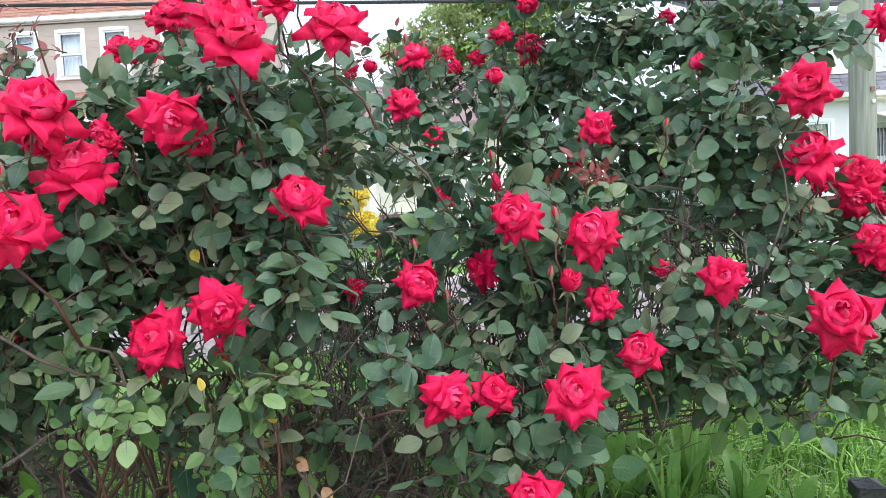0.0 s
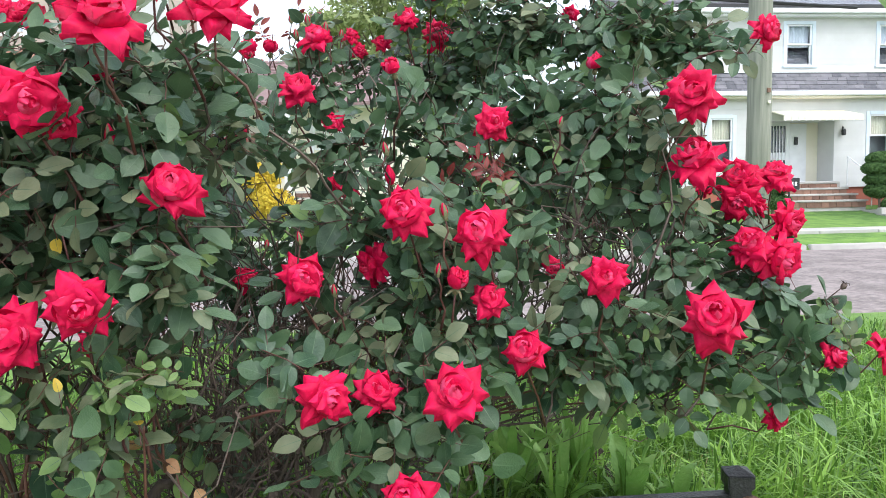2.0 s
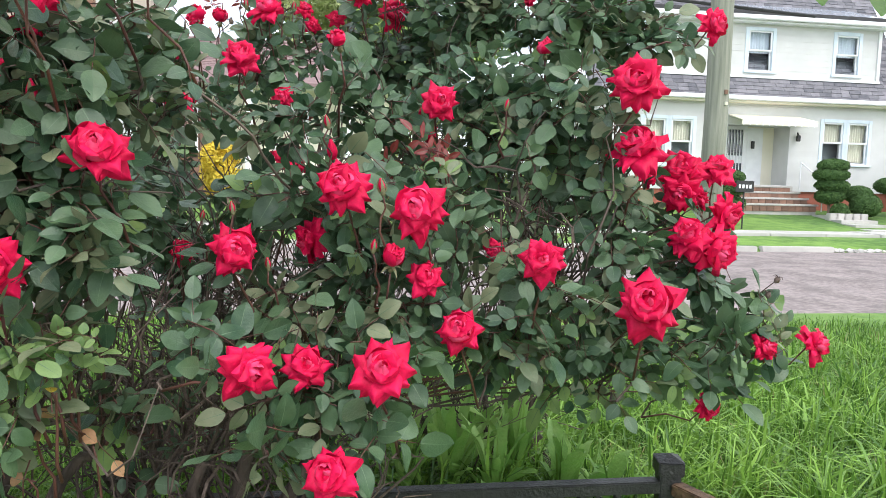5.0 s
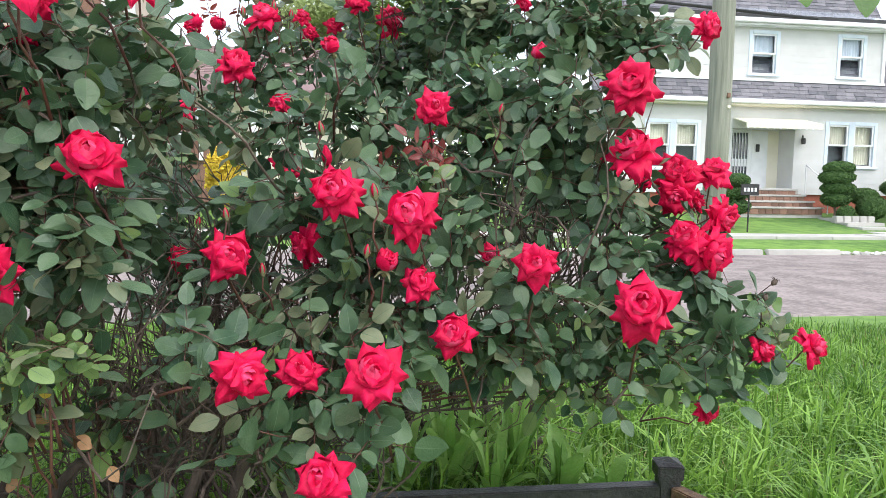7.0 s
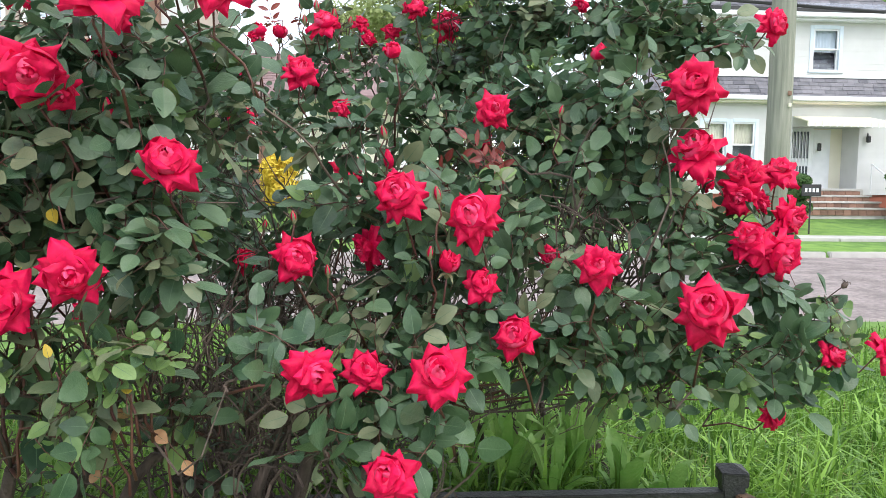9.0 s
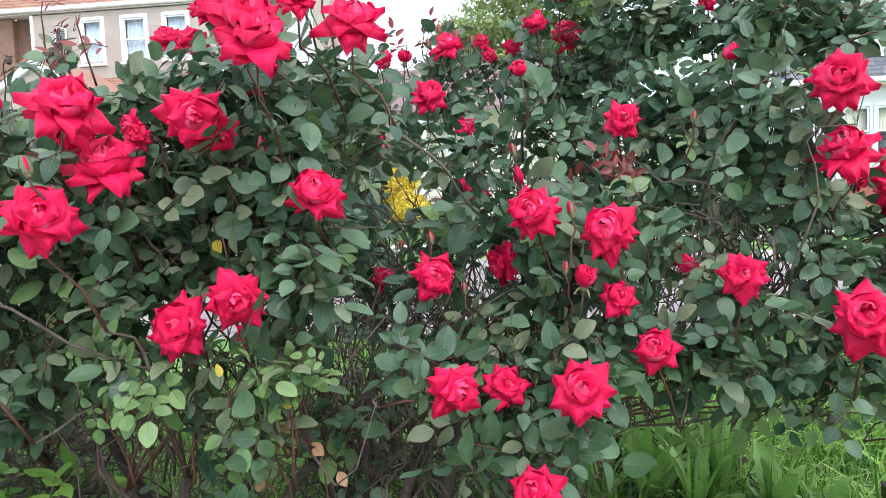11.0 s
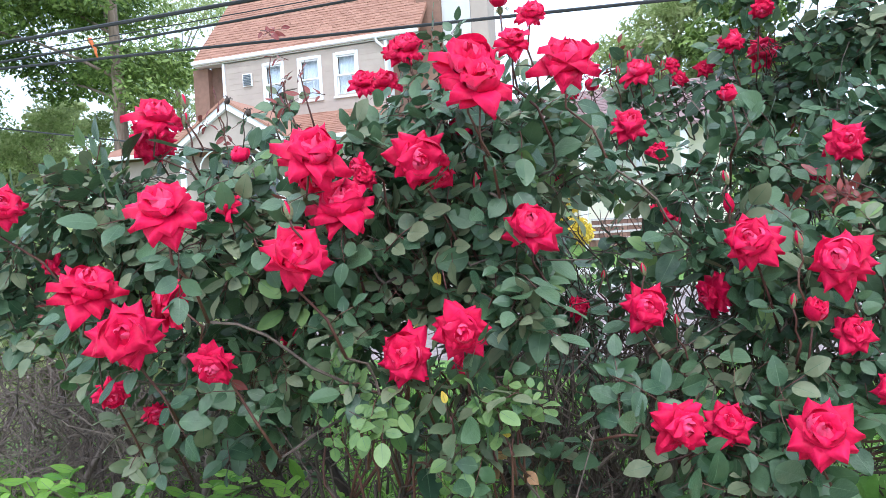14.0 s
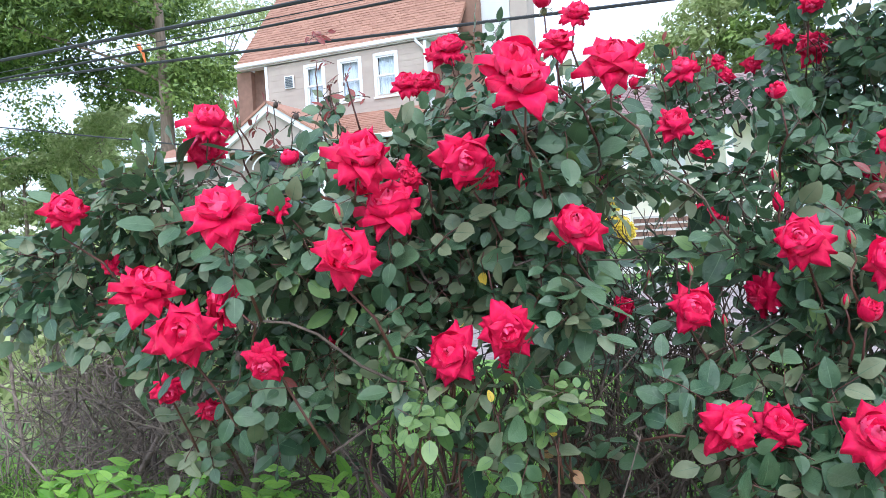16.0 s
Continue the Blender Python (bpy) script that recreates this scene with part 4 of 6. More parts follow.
# ---- compound rose leaves ----
def leaflet(bm, m, ln, wd, g, mi=0):
    """An oval leaflet with a blunt point, folded a little along a thin midrib and waved along its rim."""
    nu = 8
    fold, droop = g.uniform(-0.02, 0.26), g.uniform(-0.10, 0.32)
    curl, ph, wave = g.uniform(-0.14, 0.14), g.uniform(0, 6), g.uniform(0.015, 0.05)
    full, blunt = g.uniform(0.74, 0.90), g.uniform(0.62, 0.82)
    rows_ = []
    for i in range(nu + 1):
        f = (1 - math.cos(math.pi * i / nu)) / 2
        w = wd * 0.5 * (math.sin(math.pi * f ** full) ** blunt if 0 < i < nu else 0.05)
        zc = -droop * ln * f * f
        e1, e2 = (w * fold + curl * w + wave * ln * math.sin(7 * f + ph)), (w * fold - curl * w + wave * ln * math.cos(6 * f + ph))
        q = min(0.026 * wd * (1 - f), w * 0.4)
        rows_.append([bm.verts.new(m @ Vector(c)) for c in ((-w, ln * f, zc + e1), (-q, ln * f, zc), (q, ln * f, zc), (w, ln * f, zc + e2))])
    for a, b in zip(rows_, rows_[1:]):
        for j in range(3):
            bm.faces.new((a[j], a[j + 1], b[j + 1], b[j])).material_index = 2 if j == 1 else mi


def leaf_mesh(seed, n=5, size=0.042, mat=None, slim=1.0):
    g = random.Random(seed)
    bm = bmesh.new()
    ln = size * 2.1
    tube(bm, [(0, 0, 0), (0, ln * 0.5, 0.004), (0, ln, -0.006)], 0.0011, 0.0007, 4)
    for f in bm.faces:
        f.material_index = 1
    spots = [(1.0, 0, 1.12)] + [(0.62, 1, 1.0), (0.62, -1, 1.0), (0.22, 1, 0.78), (0.22, -1, 0.78)][: n - 1]
    for f, side, k in spots:
        a = -side * radians(g.uniform(50, 78)) + radians(g.uniform(-8, 8))
        tilt = Matrix.Rotation(radians(g.uniform(-22, 22)), 4, "X") @ Matrix.Rotation(radians(g.uniform(-25, 25)), 4, "Y")
        m = Matrix.Translation((side * 0.003, ln * f, -0.002)) @ Matrix.Rotation(a, 4, "Z") @ tilt
        s = size * k * g.uniform(0.88, 1.12)
        leaflet(bm, m, s * 1.1, s * slim * g.uniform(0.66, 0.84), g)
    return finish(bm, "leaf", [mat or LEAF, CANE, LEAF_VEIN], True)


LEAVES = [leaf_mesh(s, 5 if s % 3 else 3, (0.031, 0.037, 0.043)[s % 3]) for s in range(12)]
LEAVES_OLD = [leaf_mesh(30 + s, 5, 0.038, LEAF_OLD) for s in range(3)]
LEAVES_NEW = [leaf_mesh(40 + s, 5, 0.036, LEAF_NEW) for s in range(3)]
LEAVES_RED = [leaf_mesh(50 + s, 5, 0.027, LEAF_RED, 0.6) for s in range(2)]
LEAF_ONE_YELLOW = leaf_mesh(60, 1, 0.019, LEAF_YELLOW)


class Bush:
    """A rose bush: its top-level thing, its base and what has been placed on it so far."""

    def __init__(self, x, y, label, seed):
        self.base = Vector((x, y, lawn_height(x, y)))
        self.ob = thing("rose_bush", Matrix.Translation(self.base), label, "rose bush", "rose bushes")
        self.g = random.Random(seed)
        self.clumps, self.tips, self.count = [], [], 0
        self.rest, self.twigs, self.thickets = [], bmesh.new(), []

    def local(self, p):
        return Vector(p) - self.base


left_bush = Bush(-0.86, 1.22, "rose bush with red blooms and blue-green leaves", 1)
right_bush = Bush(-0.46, 1.48, "spreading rose bush with red blooms over grass", 2)
back_bush = Bush(0.10, 2.25, "tall rose bush with dark canes and red blooms", 3)


def put_leaf(b, me, p, d, nrm, s):
    m = Matrix.Translation(b.local(p)) @ frame_of(d, nrm) @ Matrix.Scale(s, 4)
    if b.count < 300 and b.g.random() < 0.75:
        o = part("leaf", me, None, b.ob)
        o.matrix_basis = m
        b.count += 1
    else:
        b.rest.append((me, m))


BLOOMS = []
# open gaps in the foliage, each a line towards what stands beyond the street
GAPS = [(Vector((0.03, 0.03, 1.31)), (STREET @ Vector((-2.65, 17.6, 1.45)) - Vector((0.03, 0.03, 1.31))).normalized(), 0.080)]


def clear_of_blooms(p):
    """No leaf grows straight before the face of a bloom or in an open gap."""
    for q, way, r in GAPS:
        d = p - q
        if (d - way * d.dot(way)).length < r * (1 + 0.7 * noise.noise(p * 11)):
            return False
    for q, nrm, dia in BLOOMS:
        d = p - q
        for way, reach in ((nrm, 0.22), ((Vector((0, 0, 1.31)) - q).normalized(), 0.32)):
            f = d.dot(way)
            if -0.02 < f < reach and (d - way * f).length < dia * 0.41 + 0.018:
                return False
    return True


def clump(b, x, y, z, rx, rz, k):
    """A rounded head of foliage on its own shoot."""
    g = b.g
    c = Vector((x, y, z))
    ry = 0.45 * min(rx, rz) + 0.05
    b.clumps.append((c, rx, ry, rz))
    count = int(k * DENSE * math.pi * rx * rz / 0.0047)
    aged = g.choice((0.04, 0.07, 0.11, 0.18, 0.42))
    if b is left_bush:
        aged += 0.16
    for i in range(count):
        d = ball_dir(g)
        rad = g.random() ** 0.42
        p = c + Vector((d.x * rx, d.y * ry, d.z * rz)) * rad * 1.04
        if p.z < lawn_height(p.x, p.y) + 0.06 or not clear_of_blooms(p):
            continue
        nrm = Vector((0, -0.5, 0.62)) + d * 0.35 + ball_dir(g) * 0.62
        out = d * 0.8 + Vector((0, -0.25, -0.15)) + ball_dir(g) * 0.7
        q = g.random()
        me = g.choice(LEAVES) if q < 0.96 - aged else g.choice(LEAVES_OLD) if q < 0.96 else g.choice(LEAVES_NEW) if q < 0.997 else g.choice(LEAVES_RED)
        put_leaf(b, me, p - out.normalized() * 0.05, out, nrm.normalized(), g.uniform(0.66, 1.22))
    # twigs from the middle of the head to its rim
    for i in range(int(5 + 60 * rx * rz / 0.03 * 0.12)):
        d = ball_dir(g)
        e = c + Vector((d.x * rx, abs(d.y) * ry, d.z * rz)) * 0.85
        tube(b.twigs, [b.local(q) for q in bent(c + Vector((0, ry * 0.6, -rz * 0.3)), e, 0.02, 0.015, 4, g)], 0.0022, 0.0012, 4)


def rose(x, y, z, dia, way):
    """A bloom of that width, the way it turns: open (to the path), up, down, left, right, or half (still closed)."""
    b = back_bush if y > 1.86 else left_bush if x < -0.40 and y < 1.6 else right_bush
    g = b.g
    p = Vector((x, y, z))
    to_path = (Vector((0, -0.05, 1.33)) - p).normalized()
    side = Vector((1, 0, 0))
    nrm = {"open": to_path + Vector((0, 0, 0.22)), "up": to_path * 0.75 + Vector((0, 0, 0.75)), "down": to_path * 0.9 + Vector((0, 0, -0.45)),
           "left": to_path * 0.6 - side * 0.8, "right": to_path * 0.6 + side * 0.7, "half": to_path * 0.35 + Vector((0, 0, 1))}[way]
    nrm = (nrm + ball_dir(g) * 0.26).normalized()
    BLOOMS.append((p, nrm, dia))
    turn = frame_of(nrm.orthogonal(), nrm) @ Matrix.Rotation(g.uniform(0, 6.28), 4, "Z")
    if way == "half" and dia < 0.036:
        head = part("rose", BUD, None, b.ob, "half-open red rosebud")
        head.matrix_basis = Matrix.Translation(b.local(p - nrm * dia * 0.5)) @ turn @ Matrix.Scale(dia * 1.35, 4)
        part("calyx", CALYX, None, head)
    else:
        head = part("rose", g.choice(CORES), None, b.ob, "open red rose with a pinker heart" if dia > 0.07 else "small red rose")
        head.matrix_basis = Matrix.Translation(b.local(p - nrm * dia * 0.12)) @ turn @ (Matrix.Diagonal((dia * 1.3, dia * 1.3, dia * 1.7, 1)) if way == "half" else Matrix.Scale(dia, 4))
        a0 = g.uniform(0, 6.28)
        rings = ((5, MIDDLE, 0.0, 34), (5, MIDDLE, 0.05, 52)) if way == "half" else ((7, OUTER, 0.0, -6), (7, OUTER, 0.03, 8), (6, MIDDLE, 0.05, 24), (5, MIDDLE, 0.05, 40))
        for ring, (n, meshes, lift, tilt) in enumerate(rings):
            for i in range(n):
                a = a0 + ring * 0.55 + 2 * math.pi * i / n + g.uniform(-0.26, 0.26)
                o = part("petal", g.choice(meshes), None, head)
                o.matrix_basis = (Matrix.Translation((0, 0, lift)) @ Matrix.Rotation(a, 4, "Z") @ Matrix.Rotation(radians(tilt + g.uniform(-14, 14)), 4, "X")
                                  @ Matrix.Rotation(radians(g.uniform(-16, 16)), 4, "Y") @ Matrix.Scale(g.uniform(0.80, 1.06), 4))
        part("calyx", CALYX, None, head)
    # its stem runs back into the bush
    foot = p - nrm * dia * 0.2
    inner = p + Vector((g.uniform(-0.04, 0.04), 0.10, -0.17))
    if way == "right":
        inner = p + Vector((-0.15, 0.06, -0.05))
    stem = part("stem", tube(bmesh.new(), [b.local(q) for q in (foot, foot - nrm * 0.04 + Vector((0, 0, -0.03)), foot.lerp(inner, 0.6), inner)], 0.0018, 0.0026, 6), CANE, b.ob, smooth=True)
    b.tips.append(inner)
    for i in range(2):
        d = ball_dir(g)
        if dia < 0.08 and (i == 0 or way == "right"):
            continue
        put_leaf(b, g.choice(LEAVES), foot.lerp(inner, 0.3 + 0.35 * i), d + Vector((0, -0.2, 0)), Vector((0, -0.5, 0.7)) + ball_dir(g) * 0.4, g.uniform(0.7, 1.0))


def fresh(b, x, y, z, n, kind, spread=0.07):
    """A shoot with leaves of its own colour: new, bronze, yellow or dry."""
    g = b.g
    c = Vector((x, y, z))
    part("shoot", tube(bmesh.new(), [b.local(q) for q in bent(c + Vector((g.uniform(-0.02, 0.02), 0.04, -0.14)), c, 0, 0.006, 5, g)], 0.0028, 0.0014, 5), CANE, b.ob, smooth=True)
    pool = {"new": LEAVES_NEW, "bronze": LEAVES_RED, "yellow": [LEAF_ONE_YELLOW], "dry": [LEAF_ONE_DRY]}[kind]
    for i in range(n):
        d = ball_dir(g) + Vector((0, -0.3, 0.5 if kind == "bronze" else -0.2))
        o = part("leaf", g.choice(pool), None, b.ob, {"new": "fresh light green leaf", "bronze": "bronze-red young leaf", "yellow": "yellow spotted leaf", "dry": "dry brown curled leaf"}[kind])
        o.matrix_basis = (Matrix.Translation(b.local(c + ball_dir(g) * spread * g.random() - d.normalized() * 0.03))
                          @ frame_of(d, Vector((0, -0.8, 0.5)) + ball_dir(g) * 0.5) @ Matrix.Scale(g.uniform(0.50, 0.78) if kind == "new" else g.uniform(0.8, 1.15), 4))


LEAF_ONE_DRY = leaf_mesh(61, 1, 0.026, LEAF_DRY)


def bud(b, x, y, z, tall):
    """A closed bud on a straight reddish stalk."""
    p = Vector((x, y, z))
    head = part("rosebud", BUD, None, b.ob, "closed pinkish rosebud")
    head.matrix_basis = Matrix.Translation(b.local(p)) @ Matrix.Rotation(b.g.uniform(-0.3, 0.3), 4, "Y") @ Matrix.Scale(tall * 0.7, 4)
    sheath = part("calyx", SHEATH, None, head)
    sheath.scale = (0.74, 0.74, 0.80)
    part("stem", tube(bmesh.new(), [b.local(q) for q in bent(p + Vector((0.0, 0.03, -0.10)), p - Vector((0, 0, 0.004)), 0, 0.008, 5, b.g)], 0.0022, 0.0016, 6), CANE, b.ob, smooth=True)


DENSE = 5.4

# blooms
rose(-0.037, 1.030, 1.037, 0.104, "open")
rose(-0.299, 1.190, 1.184, 0.094, "open")
rose(-0.134, 1.230, 1.294, 0.100, "open")
rose(-0.005, 1.220, 1.259, 0.111, "open")
rose(0.017, 1.490, 1.464, 0.095, "open")
rose(0.208, 1.260, 1.175, 0.094, "open")
rose(0.069, 1.240, 1.054, 0.087, "open")
rose(0.011, 1.250, 1.139, 0.074, "open")
rose(-0.045, 1.220, 1.168, 0.056, "half")
rose(-0.216, 1.000, 1.034, 0.090, "right")
rose(-0.171, 1.140, 1.007, 0.086, "open")
rose(-0.440, 1.030, 1.338, 0.106, "up")
rose(-0.516, 0.905, 1.183, 0.096, "down")
rose(-0.624, 0.910, 1.141, 0.109, "open")
rose(-0.718, 0.900, 1.391, 0.127, "up")
rose(-0.381, 1.480, 1.545, 0.091, "up")
rose(-0.176, 1.420, 1.561, 0.048, "half")
rose(0.403, 1.470, 1.511, 0.129, "open")
rose(0.421, 1.520, 1.386, 0.135, "up")
rose(0.403, 1.300, 1.096, 0.135, "open")
rose(-0.378, 1.050, 1.599, 0.117, "up")
rose(-0.498, 0.950, 1.594, 0.123, "up")
rose(-0.473, 0.930, 1.555, 0.119, "up")
rose(-0.597, 0.950, 1.454, 0.107, "down")
rose(-0.592, 1.000, 1.434, 0.083, "down")
rose(-0.219, 1.370, 1.187, 0.088, "left")
rose(-0.810, 2.200, 1.520, 0.112, "open")
rose(-0.552, 1.600, 1.136, 0.067, "open")
rose(-0.412, 2.000, 1.360, 0.101, "open")
rose(-0.034, 2.000, 1.437, 0.061, "open")
rose(-0.186, 1.420, 1.357, 0.032, "half")
rose(-0.412, 1.900, 1.516, 0.070, "open")
rose(0.243, 1.670, 1.599, 0.052, "half")
rose(-0.225, 2.000, 1.806, 0.083, "up")
rose(-0.160, 2.300, 1.824, 0.117, "open")
rose(-0.144, 2.000, 1.870, 0.073, "down")
rose(-0.448, 1.900, 1.743, 0.096, "up")
rose(-1.317, 2.100, 1.986, 0.135, "up")
rose(-1.407, 2.000, 1.878, 0.120, "up")
rose(-1.390, 2.100, 1.888, 0.135, "up")
rose(-0.720, 0.830, 1.471, 0.124, "up")
rose(-0.685, 0.740, 1.317, 0.108, "open")
rose(0.567, 1.690, 1.346, 0.120, "up")
rose(0.558, 1.660, 1.288, 0.105, "down")
rose(0.666, 1.750, 1.352, 0.104, "up")
rose(0.642, 1.600, 1.247, 0.103, "right")
rose(0.544, 1.550, 1.206, 0.108, "up")
rose(0.610, 1.550, 1.171, 0.115, "right")
rose(0.683, 1.750, 0.772, 0.076, "right")
rose(0.744, 1.600, 0.958, 0.074, "right")
rose(0.832, 1.560, 0.981, 0.088, "right")
rose(0.596, 1.600, 1.650, 0.080, "right")
rose(-0.103, 0.980, 0.900, 0.092, "open")
rose(0.140, 1.500, 1.164, 0.055, "open")
rose(-0.034, 2.000, 1.438, 0.055, "open")
rose(0.493, 1.700, 1.328, 0.055, "right")
rose(-1.280, 0.675, 1.423, 0.084, "open")
rose(-0.802, 0.610, 1.389, 0.108, "up")
rose(-1.030, 0.656, 1.280, 0.116, "up")
rose(-0.963, 0.660, 1.204, 0.120, "open")
rose(-0.984, 0.760, 1.239, 0.096, "left")
rose(-0.868, 0.740, 1.146, 0.081, "down")
rose(-1.193, 0.800, 1.068, 0.073, "down")
rose(-1.176, 0.930, 1.598, 0.113, "up")
rose(-1.234, 0.960, 1.550, 0.107, "down")
rose(-0.774, 0.900, 1.436, 0.082, "down")
rose(-1.223, 2.000, 1.968, 0.135, "up")
rose(-0.591, 1.300, 1.794, 0.059, "half")
rose(-0.486, 1.200, 1.732, 0.065, "up")
rose(-0.927, 0.850, 1.400, 0.055, "left")
rose(-0.985, 0.950, 1.492, 0.045, "half")
rose(-1.199, 0.900, 1.005, 0.055, "down")
rose(-0.585, 1.050, 1.100, 0.055, "down")
rose(-0.467, 1.050, 1.645, 0.069, "up")
rose(-0.754, 1.000, 1.458, 0.055, "left")
rose(-1.348, 0.800, 1.312, 0.055, "left")
rose(0.390, 2.000, 1.315, 0.055, "open")
rose(-0.556, 1.100, 1.557, 0.055, "down")
rose(-0.742, 1.000, 1.442, 0.055, "open")
rose(-0.607, 2.000, 1.731, 0.058, "half")
rose(-0.635, 1.900, 1.706, 0.055, "down")
rose(-0.673, 1.900, 1.616, 0.055, "down")
rose(-0.375, 2.100, 1.741, 0.055, "open")
rose(-0.306, 2.100, 1.764, 0.059, "open")
rose(-0.398, 2.100, 1.790, 0.055, "up")
rose(-0.631, 1.900, 1.714, 0.055, "half")
rose(-0.654, 1.900, 1.620, 0.058, "down")
rose(-0.641, 1.200, 1.540, 0.055, "down")
rose(0.627, 1.750, 1.275, 0.057, "down")
rose(0.232, 2.100, 1.824, 0.055, "open")
rose(-1.193, 1.300, 1.093, 0.055, "down")
rose(-0.879, 1.200, 0.948, 0.055, "down")

# heads of foliage, bush by bush
clump(left_bush, -1.59, 0.85, 1.28, 0.218, 0.140, 1.00)
clump(left_bush, -1.84, 0.90, 1.22, 0.150, 0.100, 0.70)
clump(left_bush, -1.31, 0.85, 1.42, 0.214, 0.095, 1.00)
clump(left_bush, -1.24, 0.90, 1.45, 0.150, 0.060, 1.00)
clump(left_bush, -1.62, 0.90, 1.41, 0.150, 0.060, 0.90)
clump(left_bush, -0.57, 1.06, 1.40, 0.090, 0.100, 1.00)
clump(left_bush, -0.50, 1.08, 1.29, 0.080, 0.060, 0.90)
clump(left_bush, -0.70, 1.00, 1.28, 0.100, 0.080, 0.80)
clump(left_bush, -1.03, 0.88, 1.34, 0.177, 0.121, 1.00)
clump(left_bush, -0.88, 1.02, 1.33, 0.165, 0.143, 1.00)
clump(left_bush, -0.79, 1.12, 1.45, 0.169, 0.113, 1.00)
clump(left_bush, -0.68, 1.15, 1.55, 0.123, 0.078, 1.00)
clump(left_bush, -0.62, 1.30, 1.55, 0.120, 0.120, 1.00)
clump(left_bush, -0.65, 1.20, 1.37, 0.146, 0.135, 1.00)
clump(left_bush, -0.54, 1.20, 1.44, 0.066, 0.087, 1.00)
clump(left_bush, -0.81, 1.02, 1.19, 0.161, 0.097, 1.00)
clump(left_bush, -0.96, 0.98, 1.10, 0.159, 0.091, 1.00)
clump(left_bush, -1.09, 0.90, 1.11, 0.128, 0.105, 0.90)
clump(left_bush, -1.36, 0.85, 1.16, 0.196, 0.080, 0.90)
clump(left_bush, -1.23, 0.95, 0.94, 0.117, 0.091, 0.80)
clump(left_bush, -1.08, 1.05, 0.96, 0.126, 0.063, 0.60)
clump(left_bush, -0.68, 0.90, 1.08, 0.057, 0.057, 0.80)
clump(left_bush, -0.59, 1.00, 1.06, 0.118, 0.049, 0.80)
clump(left_bush, -0.54, 1.10, 1.18, 0.123, 0.102, 1.00)
clump(left_bush, -0.55, 0.95, 0.96, 0.058, 0.048, 0.80)
clump(left_bush, -0.96, 1.10, 1.06, 0.109, 0.073, 0.80)
clump(left_bush, -0.73, 1.15, 1.24, 0.135, 0.101, 1.00)
clump(left_bush, -0.96, 1.25, 1.31, 0.155, 0.116, 1.00)
clump(left_bush, -0.84, 1.35, 1.33, 0.156, 0.117, 1.00)
clump(left_bush, -1.07, 1.10, 1.21, 0.151, 0.088, 1.00)
clump(left_bush, -0.77, 1.10, 0.95, 0.092, 0.046, 0.70)
clump(left_bush, -1.05, 1.10, 1.53, 0.075, 0.050, 0.60)
clump(left_bush, -1.21, 1.30, 1.68, 0.088, 0.074, 0.35)
clump(left_bush, -1.09, 1.00, 1.46, 0.108, 0.072, 0.90)
clump(left_bush, -1.24, 0.90, 1.28, 0.161, 0.112, 1.00)
clump(left_bush, -0.54, 1.45, 1.44, 0.111, 0.124, 1.00)
clump(left_bush, -0.57, 1.20, 1.43, 0.118, 0.150, 1.00)
clump(left_bush, -0.56, 1.10, 1.52, 0.091, 0.081, 0.80)
clump(left_bush, -0.58, 1.50, 1.61, 0.091, 0.091, 0.70)
clump(left_bush, -0.50, 1.05, 1.21, 0.093, 0.075, 0.90)
clump(left_bush, -0.51, 1.00, 1.06, 0.074, 0.064, 0.80)
clump(left_bush, -0.50, 1.20, 0.92, 0.086, 0.043, 0.80)
clump(right_bush, -0.12, 1.38, 1.16, 0.152, 0.098, 1.00)
clump(right_bush, -0.20, 1.38, 1.28, 0.131, 0.098, 1.00)
clump(right_bush, 0.01, 1.40, 1.23, 0.130, 0.098, 1.00)
clump(right_bush, -0.29, 1.50, 1.42, 0.109, 0.072, 0.90)
clump(right_bush, -0.15, 1.60, 1.46, 0.139, 0.088, 0.90)
clump(right_bush, 0.13, 1.70, 1.40, 0.172, 0.146, 1.00)
clump(right_bush, 0.14, 1.75, 1.53, 0.165, 0.096, 1.00)
clump(right_bush, 0.30, 1.62, 1.49, 0.128, 0.141, 1.00)
clump(right_bush, 0.30, 1.65, 1.33, 0.116, 0.078, 0.90)
clump(right_bush, 0.41, 1.62, 1.30, 0.077, 0.103, 0.70)
clump(right_bush, 0.41, 1.60, 1.18, 0.114, 0.089, 0.70)
clump(right_bush, 0.17, 1.42, 1.15, 0.121, 0.066, 0.90)
clump(right_bush, -0.04, 1.30, 1.07, 0.143, 0.072, 1.00)
clump(right_bush, 0.12, 1.38, 1.01, 0.163, 0.054, 1.00)
clump(right_bush, 0.29, 1.45, 0.97, 0.174, 0.058, 1.00)
clump(right_bush, 0.49, 1.50, 0.97, 0.160, 0.074, 1.00)
clump(right_bush, 0.68, 1.65, 1.00, 0.111, 0.097, 0.90)
clump(right_bush, 0.59, 1.62, 1.11, 0.106, 0.080, 0.90)
clump(right_bush, 0.56, 1.68, 1.24, 0.081, 0.109, 0.90)
clump(right_bush, -0.12, 1.18, 1.01, 0.133, 0.057, 1.00)
clump(right_bush, -0.18, 1.12, 0.93, 0.093, 0.056, 1.00)
clump(right_bush, -0.07, 1.10, 0.90, 0.054, 0.054, 0.80)
clump(right_bush, -0.23, 1.08, 0.87, 0.056, 0.046, 0.80)
clump(right_bush, -0.37, 1.42, 1.19, 0.070, 0.070, 0.80)
clump(right_bush, -0.33, 1.10, 1.05, 0.046, 0.046, 0.80)
clump(right_bush, 0.36, 1.45, 0.89, 0.142, 0.036, 0.60)
